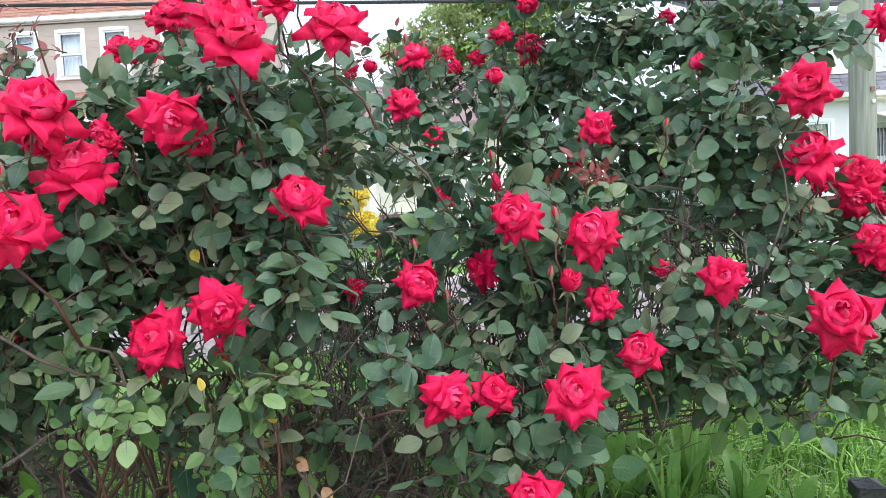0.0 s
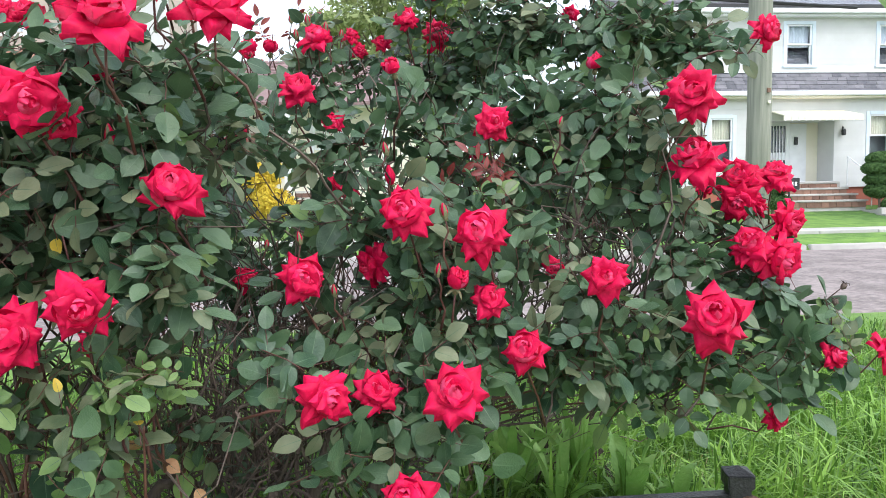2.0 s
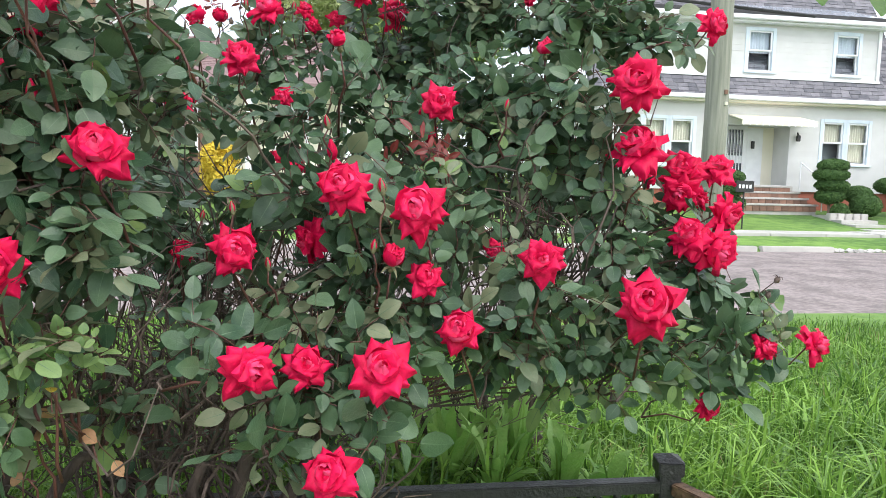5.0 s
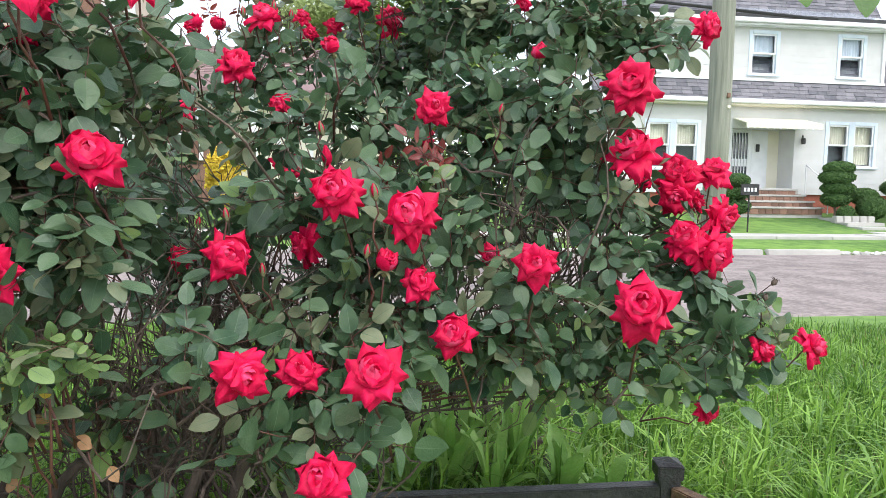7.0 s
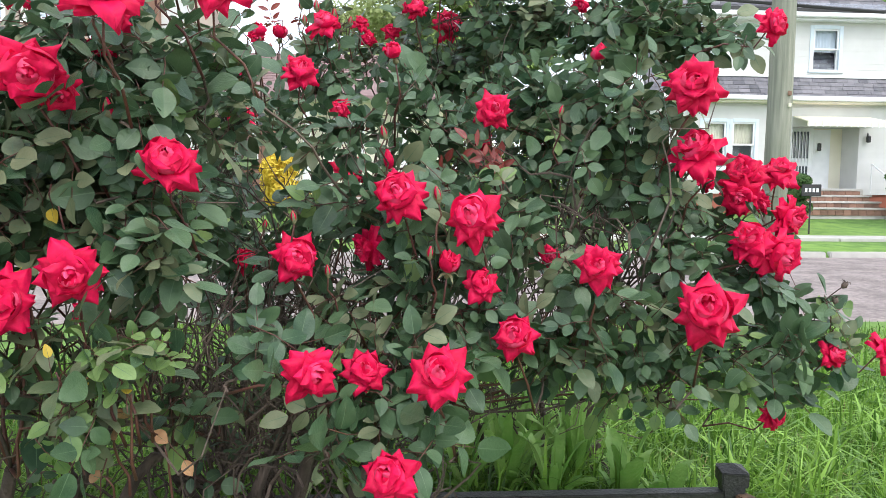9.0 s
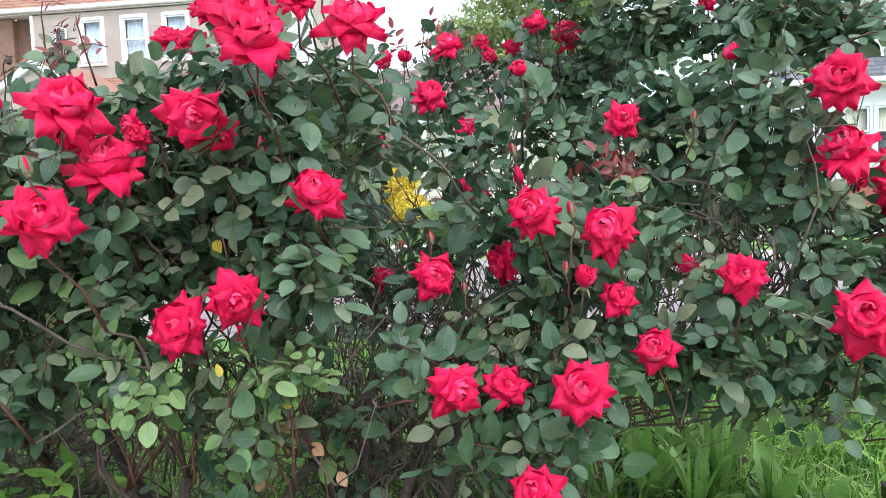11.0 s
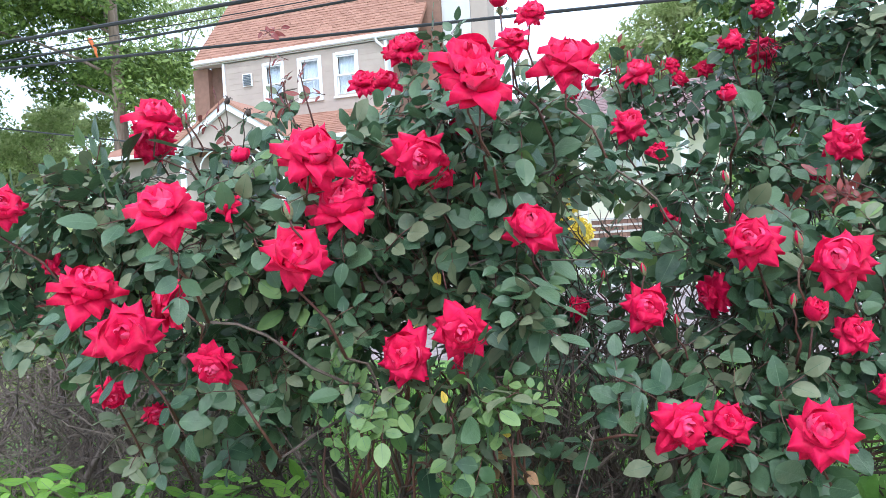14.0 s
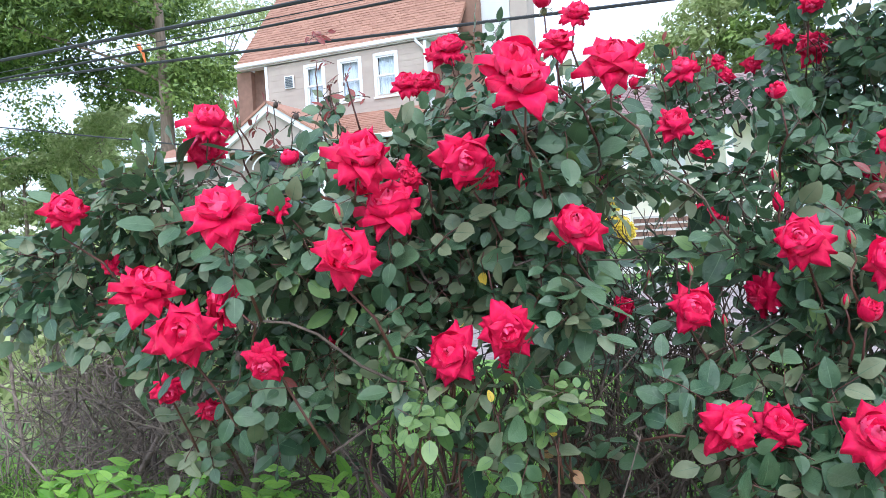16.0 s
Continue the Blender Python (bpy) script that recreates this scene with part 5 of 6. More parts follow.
clump(right_bush, 0.71, 1.70, 0.87, 0.102, 0.073, 0.70)
clump(right_bush, 0.25, 1.45, 1.07, 0.126, 0.057, 0.90)
clump(right_bush, -0.26, 1.30, 1.06, 0.085, 0.053, 0.90)
clump(back_bush, -0.04, 2.20, 1.68, 0.158, 0.140, 0.70)
clump(back_bush, -0.29, 2.10, 1.71, 0.136, 0.119, 0.70)
clump(back_bush, 0.19, 2.00, 1.74, 0.225, 0.096, 1.00)
clump(back_bush, 0.41, 1.90, 1.70, 0.139, 0.092, 1.00)
clump(back_bush, 0.53, 1.85, 1.69, 0.091, 0.061, 0.70)
clump(back_bush, -0.03, 2.10, 1.80, 0.220, 0.085, 1.00)
clump(back_bush, -0.51, 2.00, 1.61, 0.099, 0.099, 0.60)
clump(back_bush, -0.46, 2.00, 1.76, 0.083, 0.067, 0.40)
clump(back_bush, -0.21, 2.00, 1.35, 0.190, 0.095, 0.60)
clump(back_bush, 0.30, 2.10, 1.20, 0.149, 0.099, 0.45)
clump(back_bush, -0.83, 2.20, 1.35, 0.113, 0.150, 0.70)
clump(back_bush, -1.01, 2.30, 1.26, 0.141, 0.181, 0.50)
clump(back_bush, 0.24, 1.95, 1.78, 0.258, 0.097, 1.00)
clump(back_bush, 0.43, 1.90, 1.71, 0.143, 0.095, 0.90)
clump(back_bush, -0.01, 2.10, 1.99, 0.353, 0.106, 1.00)
clump(back_bush, -0.71, 2.00, 1.13, 0.105, 0.105, 0.60)
clump(back_bush, -0.51, 1.75, 1.44, 0.068, 0.120, 0.80)
clump(back_bush, -0.47, 1.70, 1.27, 0.080, 0.087, 0.80)
clump(back_bush, -0.71, 1.90, 0.99, 0.101, 0.084, 0.50)
clump(back_bush, -0.72, 1.70, 1.23, 0.076, 0.106, 0.70)
clump(back_bush, -0.73, 1.95, 1.06, 0.100, 0.100, 0.60)
clump(back_bush, -0.80, 1.95, 1.34, 0.084, 0.152, 0.80)
clump(right_bush, -0.15, 1.15, 0.98, 0.056, 0.037, 0.70)
clump(right_bush, -0.24, 1.15, 1.01, 0.057, 0.038, 0.60)
clump(right_bush, 0.41, 1.50, 1.07, 0.096, 0.048, 0.80)
clump(right_bush, 0.76, 1.62, 0.98, 0.069, 0.056, 0.70)
clump(back_bush, -1.09, 2.00, 1.91, 0.115, 0.096, 0.40)
clump(back_bush, -0.14, 2.20, 1.74, 0.166, 0.148, 0.80)
clump(back_bush, -0.46, 2.10, 1.68, 0.125, 0.125, 0.60)

# fresh, fading and bronze shoots, and buds
fresh(left_bush, -0.715, 0.880, 1.084, 9, "new")
fresh(left_bush, -0.673, 0.880, 1.050, 6, "new")
fresh(left_bush, -0.732, 0.880, 1.017, 3, "new")
fresh(left_bush, -0.519, 0.960, 1.056, 6, "new")
fresh(left_bush, -0.482, 1.000, 1.059, 6, "new")
fresh(left_bush, -0.493, 0.970, 1.056, 5, "new")
fresh(left_bush, -0.464, 1.000, 1.049, 5, "new")
fresh(left_bush, -0.545, 0.930, 0.967, 5, "new")
fresh(left_bush, -0.619, 1.050, 1.268, 1, "yellow")
fresh(left_bush, -0.557, 0.930, 1.043, 2, "yellow")
fresh(left_bush, -0.460, 0.950, 1.010, 1, "yellow")
fresh(left_bush, -0.622, 0.950, 1.179, 1, "yellow")
fresh(left_bush, -0.618, 0.950, 1.174, 1, "yellow")
fresh(left_bush, -0.594, 1.000, 1.270, 1, "yellow")
fresh(left_bush, -0.467, 1.050, 0.900, 3, "dry")
fresh(left_bush, -0.527, 1.000, 0.962, 1, "dry")
fresh(left_bush, -0.535, 1.000, 0.869, 2, "dry")
fresh(left_bush, -1.100, 1.280, 1.737, 2, "bronze")
fresh(left_bush, -1.203, 1.300, 1.787, 3, "bronze")
fresh(left_bush, -1.183, 1.100, 1.614, 3, "bronze")
fresh(left_bush, -1.146, 1.280, 1.718, 2, "bronze")
fresh(right_bush, 0.021, 1.500, 1.350, 4, "bronze")
fresh(right_bush, -0.084, 1.500, 1.325, 3, "bronze")
fresh(right_bush, 0.029, 1.550, 1.356, 4, "bronze")
fresh(back_bush, -0.526, 2.000, 1.828, 3, "bronze")
fresh(back_bush, -0.599, 2.000, 1.775, 2, "bronze")
bud(left_bush, -0.542, 1.050, 1.401, .05)
bud(right_bush, -0.180, 1.350, 1.398, .034)
bud(right_bush, 0.151, 1.500, 1.454, .03)
bud(left_bush, -0.729, 0.900, 1.098, .034)
bud(right_bush, -0.075, 1.200, 1.187, .03)
bud(right_bush, -0.300, 1.180, 1.245, .028)
bud(right_bush, -0.061, 1.200, 1.283, .036)
bud(right_bush, -0.262, 1.250, 1.147, .03)
bud(left_bush, -0.434, 1.400, 1.221, .026)
bud(left_bush, -1.121, 0.950, 1.612, .036)
bud(left_bush, -1.124, 0.950, 1.575, .036)
bud(left_bush, -0.679, 0.720, 1.368, .034)
bud(back_bush, -0.601, 1.900, 1.671, .03)
bud(back_bush, -0.503, 1.900, 1.741, .036)
bud(back_bush, -0.470, 1.900, 1.775, .04)
bud(back_bush, -0.423, 1.900, 1.756, .036)
bud(back_bush, -0.544, 2.000, 1.806, .03)
bud(back_bush, -0.405, 2.000, 1.760, .034)
bud(back_bush, -0.513, 1.900, 1.608, .03)


def hip(b, x, y, z, r):
    """A spent bloom: a dark withered hip with curled sepals on a thin stalk."""
    p = Vector((x, y, z))
    bm = bmesh.new()
    q = bmesh.ops.create_icosphere(bm, subdivisions=2, radius=r)
    for v in q["verts"]:
        v.co = Vector((v.co.x, v.co.y, v.co.z * 1.25)) * (1 + 0.25 * noise.noise(v.co * 300 + p))
    for k in range(7):
        a = k * 0.9
        d = Vector((math.cos(a), math.sin(a), 0))
        tube(bm, [d * r * 0.4 + Vector((0, 0, r)), d * r * 1.3 + Vector((0, 0, r * 1.5)), d * r * 1.7 + Vector((0, 0, r * 0.8))], r * 0.16, r * 0.05, 4)
    head = part("rose_hip", bm, TWIG, b.ob, "withered brown rose hip", smooth=True)
    head.matrix_basis = Matrix.Translation(b.local(p)) @ Matrix.Rotation(b.g.uniform(-0.6, 0.6), 4, "Y")
    part("stem", tube(bmesh.new(), [b.local(q) for q in bent(p + Vector((-0.05, 0.03, -0.07)), p, 0.02, 0.006, 6, b.g)], 0.0016, 0.0011, 5), TWIG, b.ob, smooth=True)


hip(right_bush, 0.775, 1.640, 1.103, 0.0065)
hip(right_bush, 0.749, 1.620, 1.072, 0.0065)
hip(left_bush, -1.207, 1.150, 1.660, 0.0065)
hip(left_bush, -1.118, 1.120, 1.618, 0.0065)
hip(left_bush, -0.926, 0.740, 1.155, 0.0065)
hip(left_bush, -1.581, 0.950, 1.503, 0.0065)
hip(left_bush, -1.033, 0.800, 1.059, 0.0065)
hip(right_bush, -0.559, 1.950, 1.715, 0.0065)
hip(left_bush, -1.012, 0.660, 1.180, 0.0065)


# ---- canes, twigs and the rest of the leaves ----
def grow(b, heads, trunks, r0):
    g = b.g
    hubs = []
    for i in range(trunks):
        a = 2 * math.pi * i / trunks + g.uniform(-0.3, 0.3)
        foot = b.base + Vector((0.10 * math.cos(a), 0.08 * math.sin(a), -0.05))
        hub = b.base + Vector((0.30 * math.cos(a), 0.16 * math.sin(a), g.uniform(0.16, 0.34)))
        part("cane", tube(bmesh.new(), [b.local(q) for q in bent(foot, hub, 0.02, 0.018, 6, g)], r0 * g.uniform(0.8, 1.2), r0 * 0.55, 8), BARK, b.ob, "dark woody cane", smooth=True)
        hubs.append(hub)
    for c, rx, ry, rz in b.clumps:
        h = min(hubs, key=lambda q: (q - c).length + g.uniform(0, 0.25))
        end = c + Vector((0, ry * 0.9, -rz * 0.2))
        part("cane", tube(bmesh.new(), [b.local(q) for q in bent(h, end, 0.05 * g.uniform(-0.5, 1), 0.03, 10, g)], r0 * 0.19, 0.0014, 6), g.choice((CANE, BARK)), b.ob, smooth=True)
    for t in b.tips:
        c = min(b.clumps, key=lambda q: (q[0] - t).length)
        tube(b.twigs, [b.local(q) for q in bent(t, c[0] + Vector((0, c[2] * 0.6, -c[3] * 0.3)), 0.0, 0.015, 6, g)], 0.0022, 0.0030, 5)
    # bare twigs low in the middle
    for i in range(heads):
        a = g.uniform(0, 6.28)
        p = b.base + Vector((0.42 * math.cos(a) * g.random(), 0.30 * math.sin(a) * g.random(), g.uniform(0.02, 0.35)))
        e = p + Vector((g.uniform(-0.30, 0.30), g.uniform(-0.15, 0.15), g.uniform(-0.05, 0.42)))
        tube(b.twigs, [b.local(q) for q in bent(p, e, 0.02, 0.05, 7, g)], g.uniform(0.0015, 0.0036), 0.001, 4)
    for x0, x1, y0, y1, z0, z1, n in b.thickets:
        for i in range(n):
            p = Vector((g.uniform(x0, x1), g.uniform(y0, y1), g.uniform(z0, z0 + 0.6 * (z1 - z0))))
            e = p + Vector((g.uniform(-0.15, 0.15), g.uniform(-0.10, 0.10), g.uniform(0.08, 0.6) * (z1 - z0)))
            tube(b.twigs, [b.local(q) for q in bent(p, e, 0.02, 0.045, 7, g)], g.uniform(0.0016, 0.0046), 0.0011, 4)
            if g.random() < 0.40 and clear_of_blooms(e):
                put_leaf(b, g.choice(LEAVES), e, ball_dir(g), Vector((0, -0.5, 0.7)) + ball_dir(g) * 0.6, g.uniform(0.5, 0.9))
    part("brushwood", b.twigs, TWIG, b.ob, "thin bare twigs", kind="stuff")
    # the leaves past the first hundreds, in one part
    for mats in ([LEAF], [LEAF_OLD], [LEAF_NEW], [LEAF_RED]):
        items = [(me, m) for me, m in b.rest if me.materials[0] == mats[0]]
        if not items:
            continue
        vs, fs, mi, off = [], [], [], 0
        for me, m in items:
            co = np.empty(len(me.vertices) * 3)
            me.vertices.foreach_get("co", co)
            co = np.c_[co.reshape(-1, 3), np.ones(len(me.vertices))] @ np.array(m).T
            vs.append(co[:, :3])
            for p in me.polygons:
                fs.append([off + v for v in p.vertices])
                mi.append(p.material_index)
            off += len(me.vertices)
        me = bpy.data.meshes.new("foliage")
        me.from_pydata(np.concatenate(vs).tolist(), [], fs)
        me.materials.append(mats[0])
        me.materials.append(CANE)
        me.materials.append(LEAF_VEIN)
        me.polygons.foreach_set("material_index", mi)
        me.polygons.foreach_set("use_smooth", [True] * len(mi))
        part("foliage", me, None, b.ob, "dense compound rose leaves", kind="stuff")


# stretches of bare twigs (x, y and z from and to, and how many)
left_bush.thickets = [(-0.66, -0.34, 1.25, 1.50, 0.62, 1.15, 80), (-1.25, -0.70, 1.05, 1.35, 0.65, 1.05, 25)]
right_bush.thickets = [(-0.48, -0.10, 1.45, 1.75, 0.55, 1.35, 110), (0.05, 0.44, 1.55, 1.85, 0.85, 1.45, 90)]
back_bush.thickets = [(-0.95, -0.35, 1.80, 2.30, 0.40, 1.35, 190), (-0.35, 0.45, 1.90, 2.30, 0.70, 1.70, 200)]
grow(left_bush, 55, 7, 0.017)
grow(right_bush, 100, 8, 0.018)
grow(back_bush, 120, 8, 0.014)


# ---- the near bank: grass, weeds, fence ----
def blades(name, mat, count, place, hgt, wid, seed, label, lean=0.5):
    g = np.random.default_rng(seed)
    x, y = place(g, count)
    z = np.array([lawn_height(a, b) for a, b in zip(x, y)]) - 0.015
    h = hgt * (0.45 + 0.8 * g.random(count))
    w = wid * (0.6 + 0.7 * g.random(count))
    a = g.random(count) * 2 * np.pi
    b = g.random(count) * 2 * np.pi
    le = lean * h * g.random(count)
    bow = 0.42 * np.clip(le / h, 0, 1)
    vs = []
    for f, ww in ((0, 1.0), (0.45, 0.85), (0.8, 0.5)):
        cx, cy, cz = x + np.cos(a) * le * f ** 2, y + np.sin(a) * le * f ** 2, z + h * (f - (0.18 + bow) * f ** 3)
        for s in (-0.5, 0.5):
            vs.append(np.stack([cx + np.cos(b) * w * ww * s, cy + np.sin(b) * w * ww * s, cz], 1))
    vs.append(np.stack([x + np.cos(a) * le, y + np.sin(a) * le, z + h * (0.82 - bow)], 1))
    v = np.stack(vs, 1).reshape(-1, 3)
    i = np.arange(count)[:, None] * 7
    f = [i + np.array(q) for q in ((0, 1, 3), (0, 3, 2), (2, 3, 5), (2, 5, 4), (4, 5, 6))]
    me = bpy.data.meshes.new(name)
    me.from_pydata(v.tolist(), [], np.concatenate(f).tolist())
    me.materials.append(mat)
    return part(name, me, None, None, label, kind="stuff")


def bank(g, n):
    y = 1.86 + 4.9 * g.random(n) ** 1.7
    x = -3.0 + 7.6 * g.random(n)
    return x, np.minimum(y, 6.75 + 0.17 * x - 0.5 * g.random(n) ** 2)


def bank_left(g, n):
    y = 0.9 + 3.6 * g.random(n) ** 1.6
    return -0.6 - (1.2 + y * 0.9) * g.random(n), y


def tufts(g, n):
    """Bunches of some thirty blades, thicker near the fence."""
    k = n // 30 + 1
    cx, cy = -0.6 + 4.4 * g.random(k), 1.84 + 3.2 * g.random(k) ** 1.6
    pick = g.integers(0, k, n)
    return cx[pick] + 0.028 * g.normal(size=n), cy[pick] + 0.028 * g.normal(size=n)


blades("grass", GRASS, 46000, bank, 0.15, 0.0075, 1, "long green grass on the bank", 1.0)
blades("tall_grass", GRASS_LIT, 13000, tufts, 0.26, 0.0105, 7, "tufts of tall bright green grass", 1.3)
def left_tufts(g, n):
    """Bunches of tall grass beside the bare shrub and under the bushes."""
    k = n // 25 + 1
    cx, cy = -3.1 + 2.6 * g.random(k), 1.0 + 1.5 * g.random(k)
    pick = g.integers(0, k, n)
    return cx[pick] + 0.03 * g.normal(size=n), cy[pick] + 0.03 * g.normal(size=n)


blades("tall_grass", GRASS_LIT, 9000, left_tufts, 0.17, 0.007, 9, "tufts of green grass beside the bare shrub", 1.3)
blades("fine_grass", GRASS, 30000, bank_left, 0.10, 0.004, 2, "fine green grass under the bushes", 1.0)
blades("dry_grass", GRASS_DRY, 3000, bank, 0.16, 0.004, 3, "dry straw among the grass", 1.6)


bm = bmesh.new()
ring = [[bm.verts.new((-0.95 + r_ * 0.75 * math.cos(a_), 1.3 + r_ * 0.33 * math.sin(a_) * (1 + 0.2 * math.sin(3 * a_)), 0)) for a_ in [k_ * math.pi / 16 for k_ in range(32)]]
        for r_ in (0.05, 0.35, 0.65, 1.0)]
for q, w in zip(ring, ring[1:]):
    for k_ in range(32):
        bm.faces.new((q[k_], w[k_], w[(k_ + 1) % 32], q[(k_ + 1) % 32]))
bm.faces.new(ring[0])
for v in bm.verts:
    v.co.z = lawn_height(v.co.x, v.co.y) + 0.022 + 0.008 * noise.noise(v.co * 9)
bmesh.ops.recalc_face_normals(bm, faces=bm.faces)
part("soil", bm, SOIL, None, "bare brown soil under the bushes", smooth=True, kind="structure")


def under(g, n):
    return -0.75 + 0.35 * g.normal(size=n), 1.2 + 0.18 * g.normal(size=n)


blades("straw_litter", GRASS_DRY, 2600, under, 0.05, 0.004, 4, "brown dry litter under the bushes", 2.5)


def weed(x, y, n, ln, seed, label, wide=0.24, mat=WEED, upright=0.9):
    """A rosette of long toothed leaves."""
    g = random.Random(seed)
    t = thing("weed", pose(x, y, lawn_height(x, y)), label, "weed", "weeds in the grass")
    for k in range(n):
        bm = bmesh.new()
        a = 2 * math.pi * k / n + g.uniform(-0.3, 0.3)
        L, up = ln * g.uniform(0.65, 1.1), upright * g.uniform(0.6, 1.2)
        prev = None
        for i in range(11):
            f = i / 10
            w = L * wide * 0.5 * (0.18 + math.sin(math.pi * min(1, f * 0.95 + 0.05)) * 0.85) * (1 if i % 2 else 0.78) * (1 if i < 10 else 0.05)
            r, z = L * (f * 0.55 + 0.2 * f * f) * (1.3 - up * 0.6), L * (f * up - 0.42 * f * f * up)
            c = [bm.verts.new((r, s * w, z + abs(s) * w * 0.55 + 0.02 * L * math.sin(9 * f + 2 * s + k))) for s in (-1, 0, 1)]
            if prev:
                bm.faces.new((prev[0], prev[1], c[1], c[0]))
                bm.faces.new((prev[1], prev[2], c[2], c[1]))
            prev = c
        o = part("leaf", bm, mat, t, smooth=True)
        o.rotation_euler.z = a
    return t


weed(0.36, 1.90, 9, 0.30, 1, "broad-leaved green weed behind the low fence", 0.19, WEED, 1.5)
weed(0.46, 1.86, 8, 0.24, 2, "broad-leaved green weed behind the low fence", 0.22, WEED, 1.3)
weed(0.05, 1.92, 15, 0.34, 3, "tall toothed green weed in the grass", 0.11, WEED, 1.5)
weed(0.17, 1.86, 13, 0.30, 4, "toothed green weed in the grass", 0.12, WEED, 1.3)
weed(-0.07, 1.86, 12, 0.30, 5, "toothed green weed in the grass", 0.12, WEED, 1.4)
weed(0.24, 2.02, 13, 0.36, 6, "tall toothed green weed in the grass", 0.11, WEED, 1.6)
weed(0.12, 2.12, 12, 0.40, 7, "tall toothed green weed in the grass", 0.11, WEED, 1.6)
SPRIGLEAF = material("sprig_leaf", (0.11, 0.27, 0.03), (0.33, 0.53, 0.09), 0.5, 25, 0.3, 100, rand=0.9, trans=0.28, spec=0.3)
SPRIG = []
for i in range(3):
    bm = bmesh.new()
    leaflet(bm, Matrix.Identity(4), 0.060, 0.027, random.Random(70 + i))
    SPRIG.append(finish(bm, "leaf", [SPRIGLEAF, SPRIGLEAF, LEAF_VEIN], True))


def sprig(x, y, seed):
    """A young shrubby weed: a few stems with pairs of oval leaves."""
    g = random.Random(seed)
    t = thing("leafy_weed", pose(x, y, lawn_height(x, y)), "light green leafy weed at the foot of the bush", "weed", "weeds in the grass")
    for k in range(4):
        top = Vector((g.uniform(-0.12, 0.12), g.uniform(-0.10, 0.06), g.uniform(0.10, 0.22)))
        pts = bent((0, 0, -0.02), top, 0, 0.015, 6, g)
        part("stem", tube(bmesh.new(), pts, 0.003, 0.0015, 5), SEPAL, t, smooth=True)
        for i in range(2, 7):
            for s in (-1, 1):
                d = Vector((s * g.uniform(0.4, 1), g.uniform(-0.9, 0.3), g.uniform(-0.1, 0.6)))
                part("leaf", g.choice(SPRIG), None, t).matrix_basis = (Matrix.Translation(pts[i]) @ frame_of(d, Vector((0, -0.4, 1)) + ball_dir(g) * 0.3)
                                                                       @ Matrix.Scale(g.uniform(0.7, 1.15), 4))


for i in range(9):
    sprig(-1.76 + 0.10 * i, 0.98 + 0.07 * (i % 3), 20 + i)

# low iron fence corner
fence = thing("garden_fence", pose(0.585, 1.73, 0), "low black iron garden fence with capped corner post", "fence")
gz = lawn_height(0.615, 1.73)
postp = part("post", boxed(-0.025, 0.025, -0.025, 0.025, gz - 0.05, 0.643, bevel=0.003), IRON, fence)
bm = boxed(-0.031, 0.031, -0.031, 0.031, 0.613, 0.648, bevel=0.003)
q = [bm.verts.new(c) for c in ((-0.031, -0.031, 0.648), (0.031, -0.031, 0.648), (0.031, 0.031, 0.648), (-0.031, 0.031, 0.648), (0, 0, 0.663))]
for i in range(4):
    bm.faces.new((q[i], q[(i + 1) % 4], q[4]))
part("post_cap", bm, IRON, postp, "black pyramid post cap")
for name, ang, ln, mt in (("rail", 190, 1.25, IRON), ("rail", -57, 1.3, RUSTY)):
    for zt in (0.598, 0.33):
        o = part(name, boxed(0.025, ln, -0.018, 0.018, zt - 0.03, zt, bevel=0.003), mt, fence, "worn painted rail" if mt == RUSTY else "")
        o.rotation_euler.z = radians(ang)
    for i in range(7):
        c = 0.1975 + 0.14 * i
        o = part("ring", tube(bmesh.new(), [(c + 0.045 * math.cos(a * math.pi / 9), 0, 0.52 + 0.045 * math.sin(a * math.pi / 9)) for a in range(19)], 0.006, 0.006, 6), IRON, fence)
        o.rotation_euler.z = radians(ang)
    for i in range(8):
        o = part("picket", boxed(0.12 + 0.14 * i, 0.135 + 0.14 * i, -0.008, 0.008, 0.25, 0.567), IRON, fence)
        o.rotation_euler.z = radians(ang)

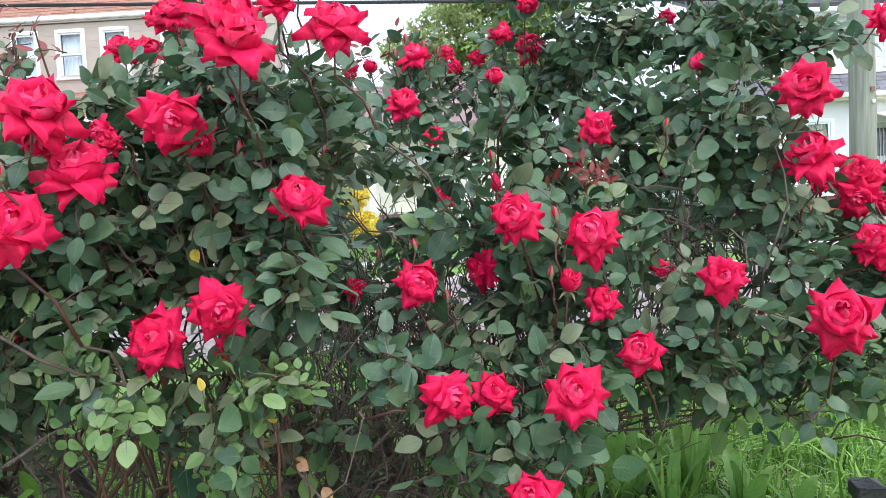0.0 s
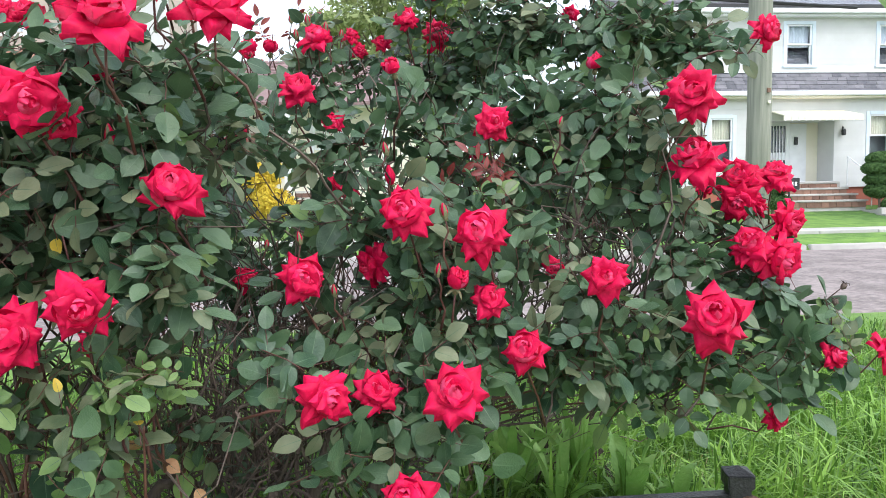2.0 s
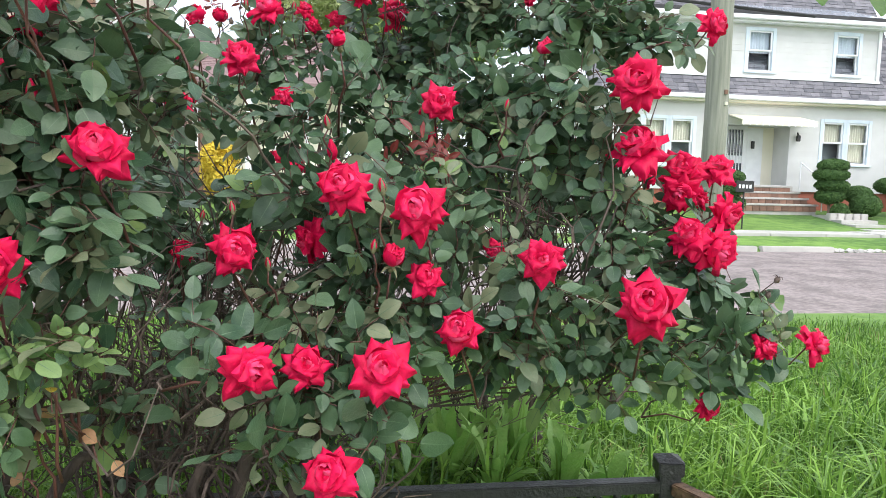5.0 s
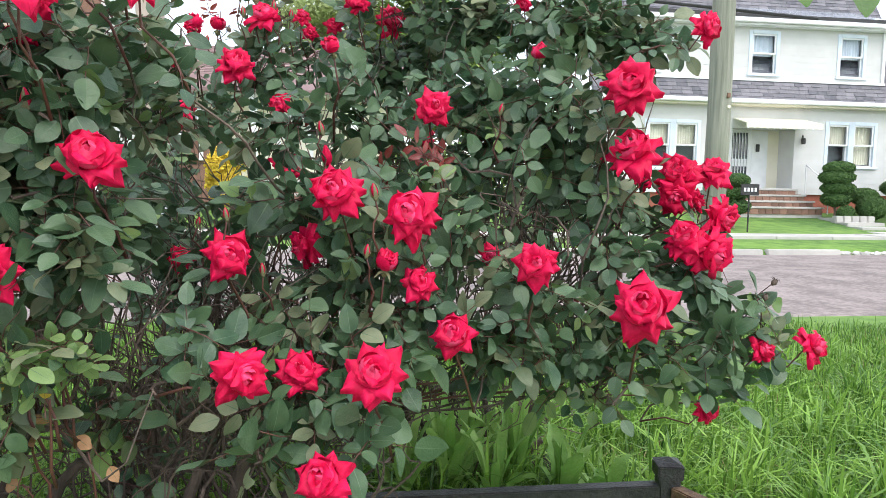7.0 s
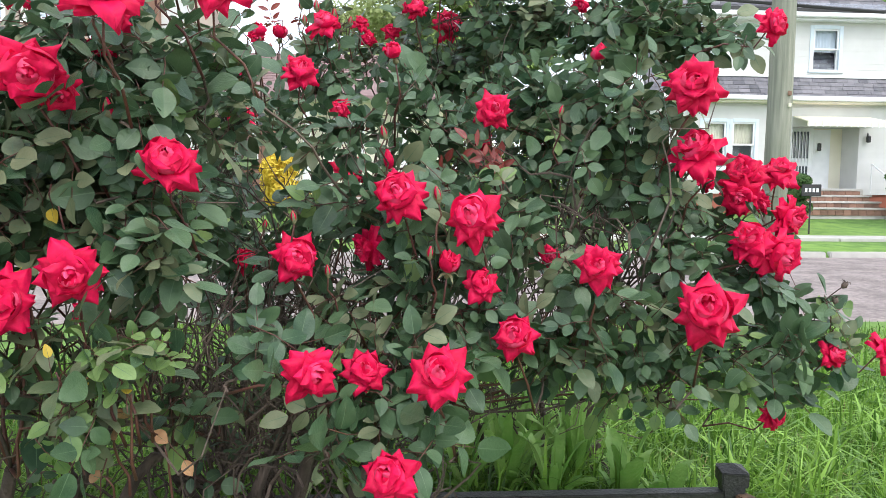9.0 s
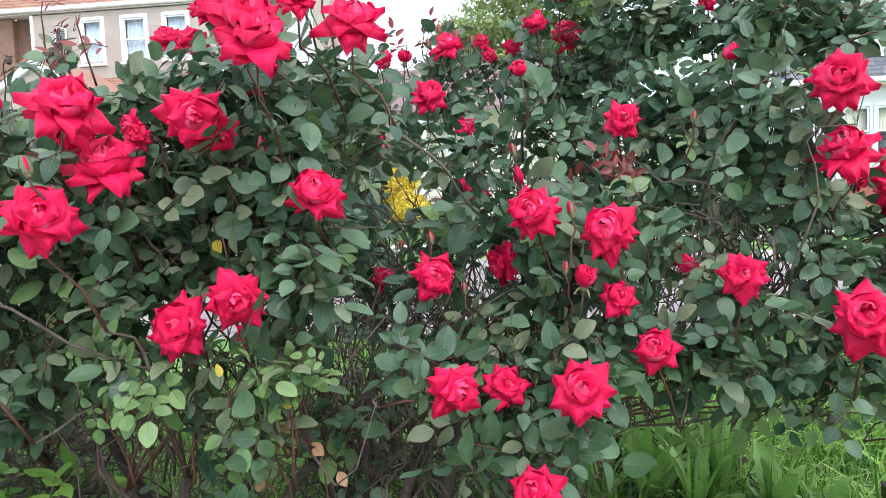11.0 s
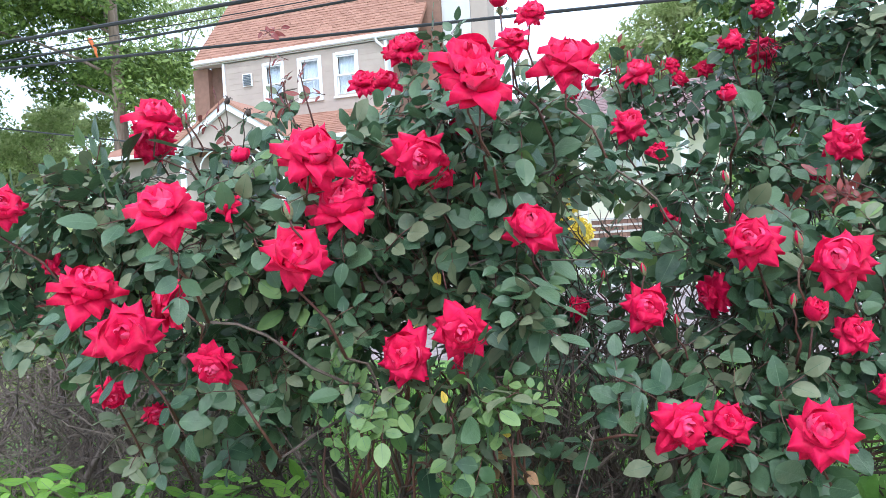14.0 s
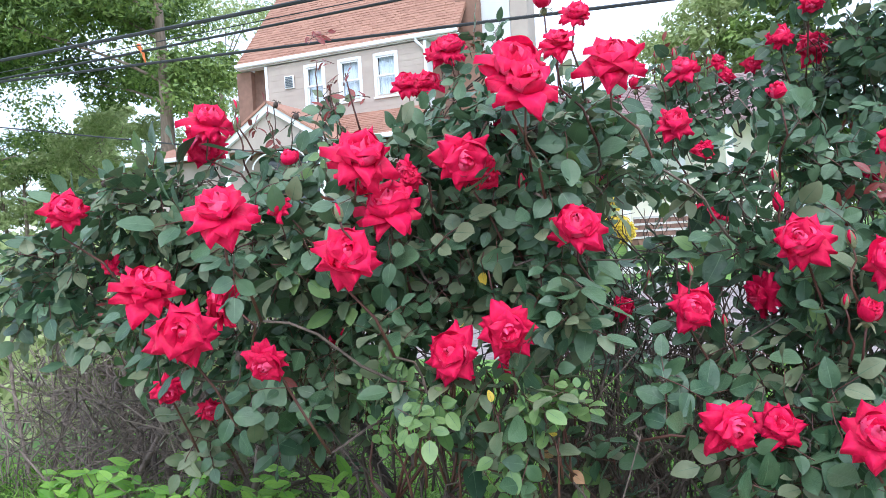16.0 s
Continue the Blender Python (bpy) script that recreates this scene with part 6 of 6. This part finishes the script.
# bare twiggy shrub and hedge beyond the roses
brush = thing("bare_shrub", pose(-2.05, 1.34, lawn_height(-2.05, 1.34)), "bare grey-brown twiggy shrub with few leaves", "shrub")
g = random.Random(8)
bm = bmesh.new()
for i in range(850):
    p = Vector((g.uniform(-0.55, 0.65), g.uniform(-0.25, 0.45), g.uniform(-0.02, 0.45)))
    e = p + Vector((g.uniform(-0.4, 0.4), g.uniform(-0.25, 0.25), g.uniform(-0.15, 0.38)))
    tube(bm, bent(p, e, 0.03, 0.07, 7, g), g.uniform(0.0010, 0.0032), 0.0008, 4)
part("brushwood", bm, TWIG_PALE, brush, kind="stuff")
for i in range(26):
    p = Vector((g.uniform(-0.6, 0.6), g.uniform(-0.1, 0.2), -0.05))
    part("stem", tube(bmesh.new(), bent(p, p + Vector((g.uniform(-0.2, 0.2), 0.05, 0.75)), 0, 0.06, 8, g), g.uniform(0.008, 0.015), 0.004, 6), TWIG_PALE, brush, smooth=True)
hedge = thing("hedge", pose(-3.0, 1.65, lawn_height(-3.0, 1.65) + 0.0), "loose green hedge with small fresh leaves", "hedge")
hl = [(rng.uniform(-1.4, 1.5), rng.uniform(-0.3, 0.5), rng.uniform(0.3, 1.0), 0.26, 0.25, 0.16) for _ in range(34)]
cards("foliage", TREELEAF_PALE, hl, 9000, 0.035, hedge, seed=31, shell=0.1)
bm = bmesh.new()
for i in range(160):
    p = Vector((rng.uniform(-1.3, 1.4), rng.uniform(-0.2, 0.4), rng.uniform(0, 0.5)))
    tube(bm, bent(p, p + Vector((rng.uniform(-0.3, 0.3), rng.uniform(-0.1, 0.1), rng.uniform(0.1, 0.45))), 0.02, 0.02, 4), 0.005, 0.0015, 4)
part("brushwood", bm, TWIG, hedge, kind="stuff")

# leaves of a tree overhead, hanging into view
twig = thing("hanging_branch", pose(0.53, 0.9, 1.555), "drooping branch tip with broad green leaves", "branch")
part("stalk", tube(bmesh.new(), bent((-0.15, 0, 0.05), (0.25, 0.05, 0.0), 0.02, 0.005), 0.003, 0.002), TWIG, twig)
g = random.Random(4)
for x, z, ln in ((-0.065, 0.012, 0.06), (0.012, 0.004, 0.065), (-0.12, 0.03, 0.06)):
    bm = bmesh.new()
    leaflet(bm, Matrix.Translation((x, 0, z)) @ Matrix.Rotation(radians(g.uniform(-12, 12)), 4, "Y") @ Matrix.Rotation(radians(-100), 4, "X"), ln, ln * 0.62, g)
    part("leaf", bm, [TREELEAF_DARK, TREELEAF_DARK, TREELEAF_DARK], twig, smooth=True)
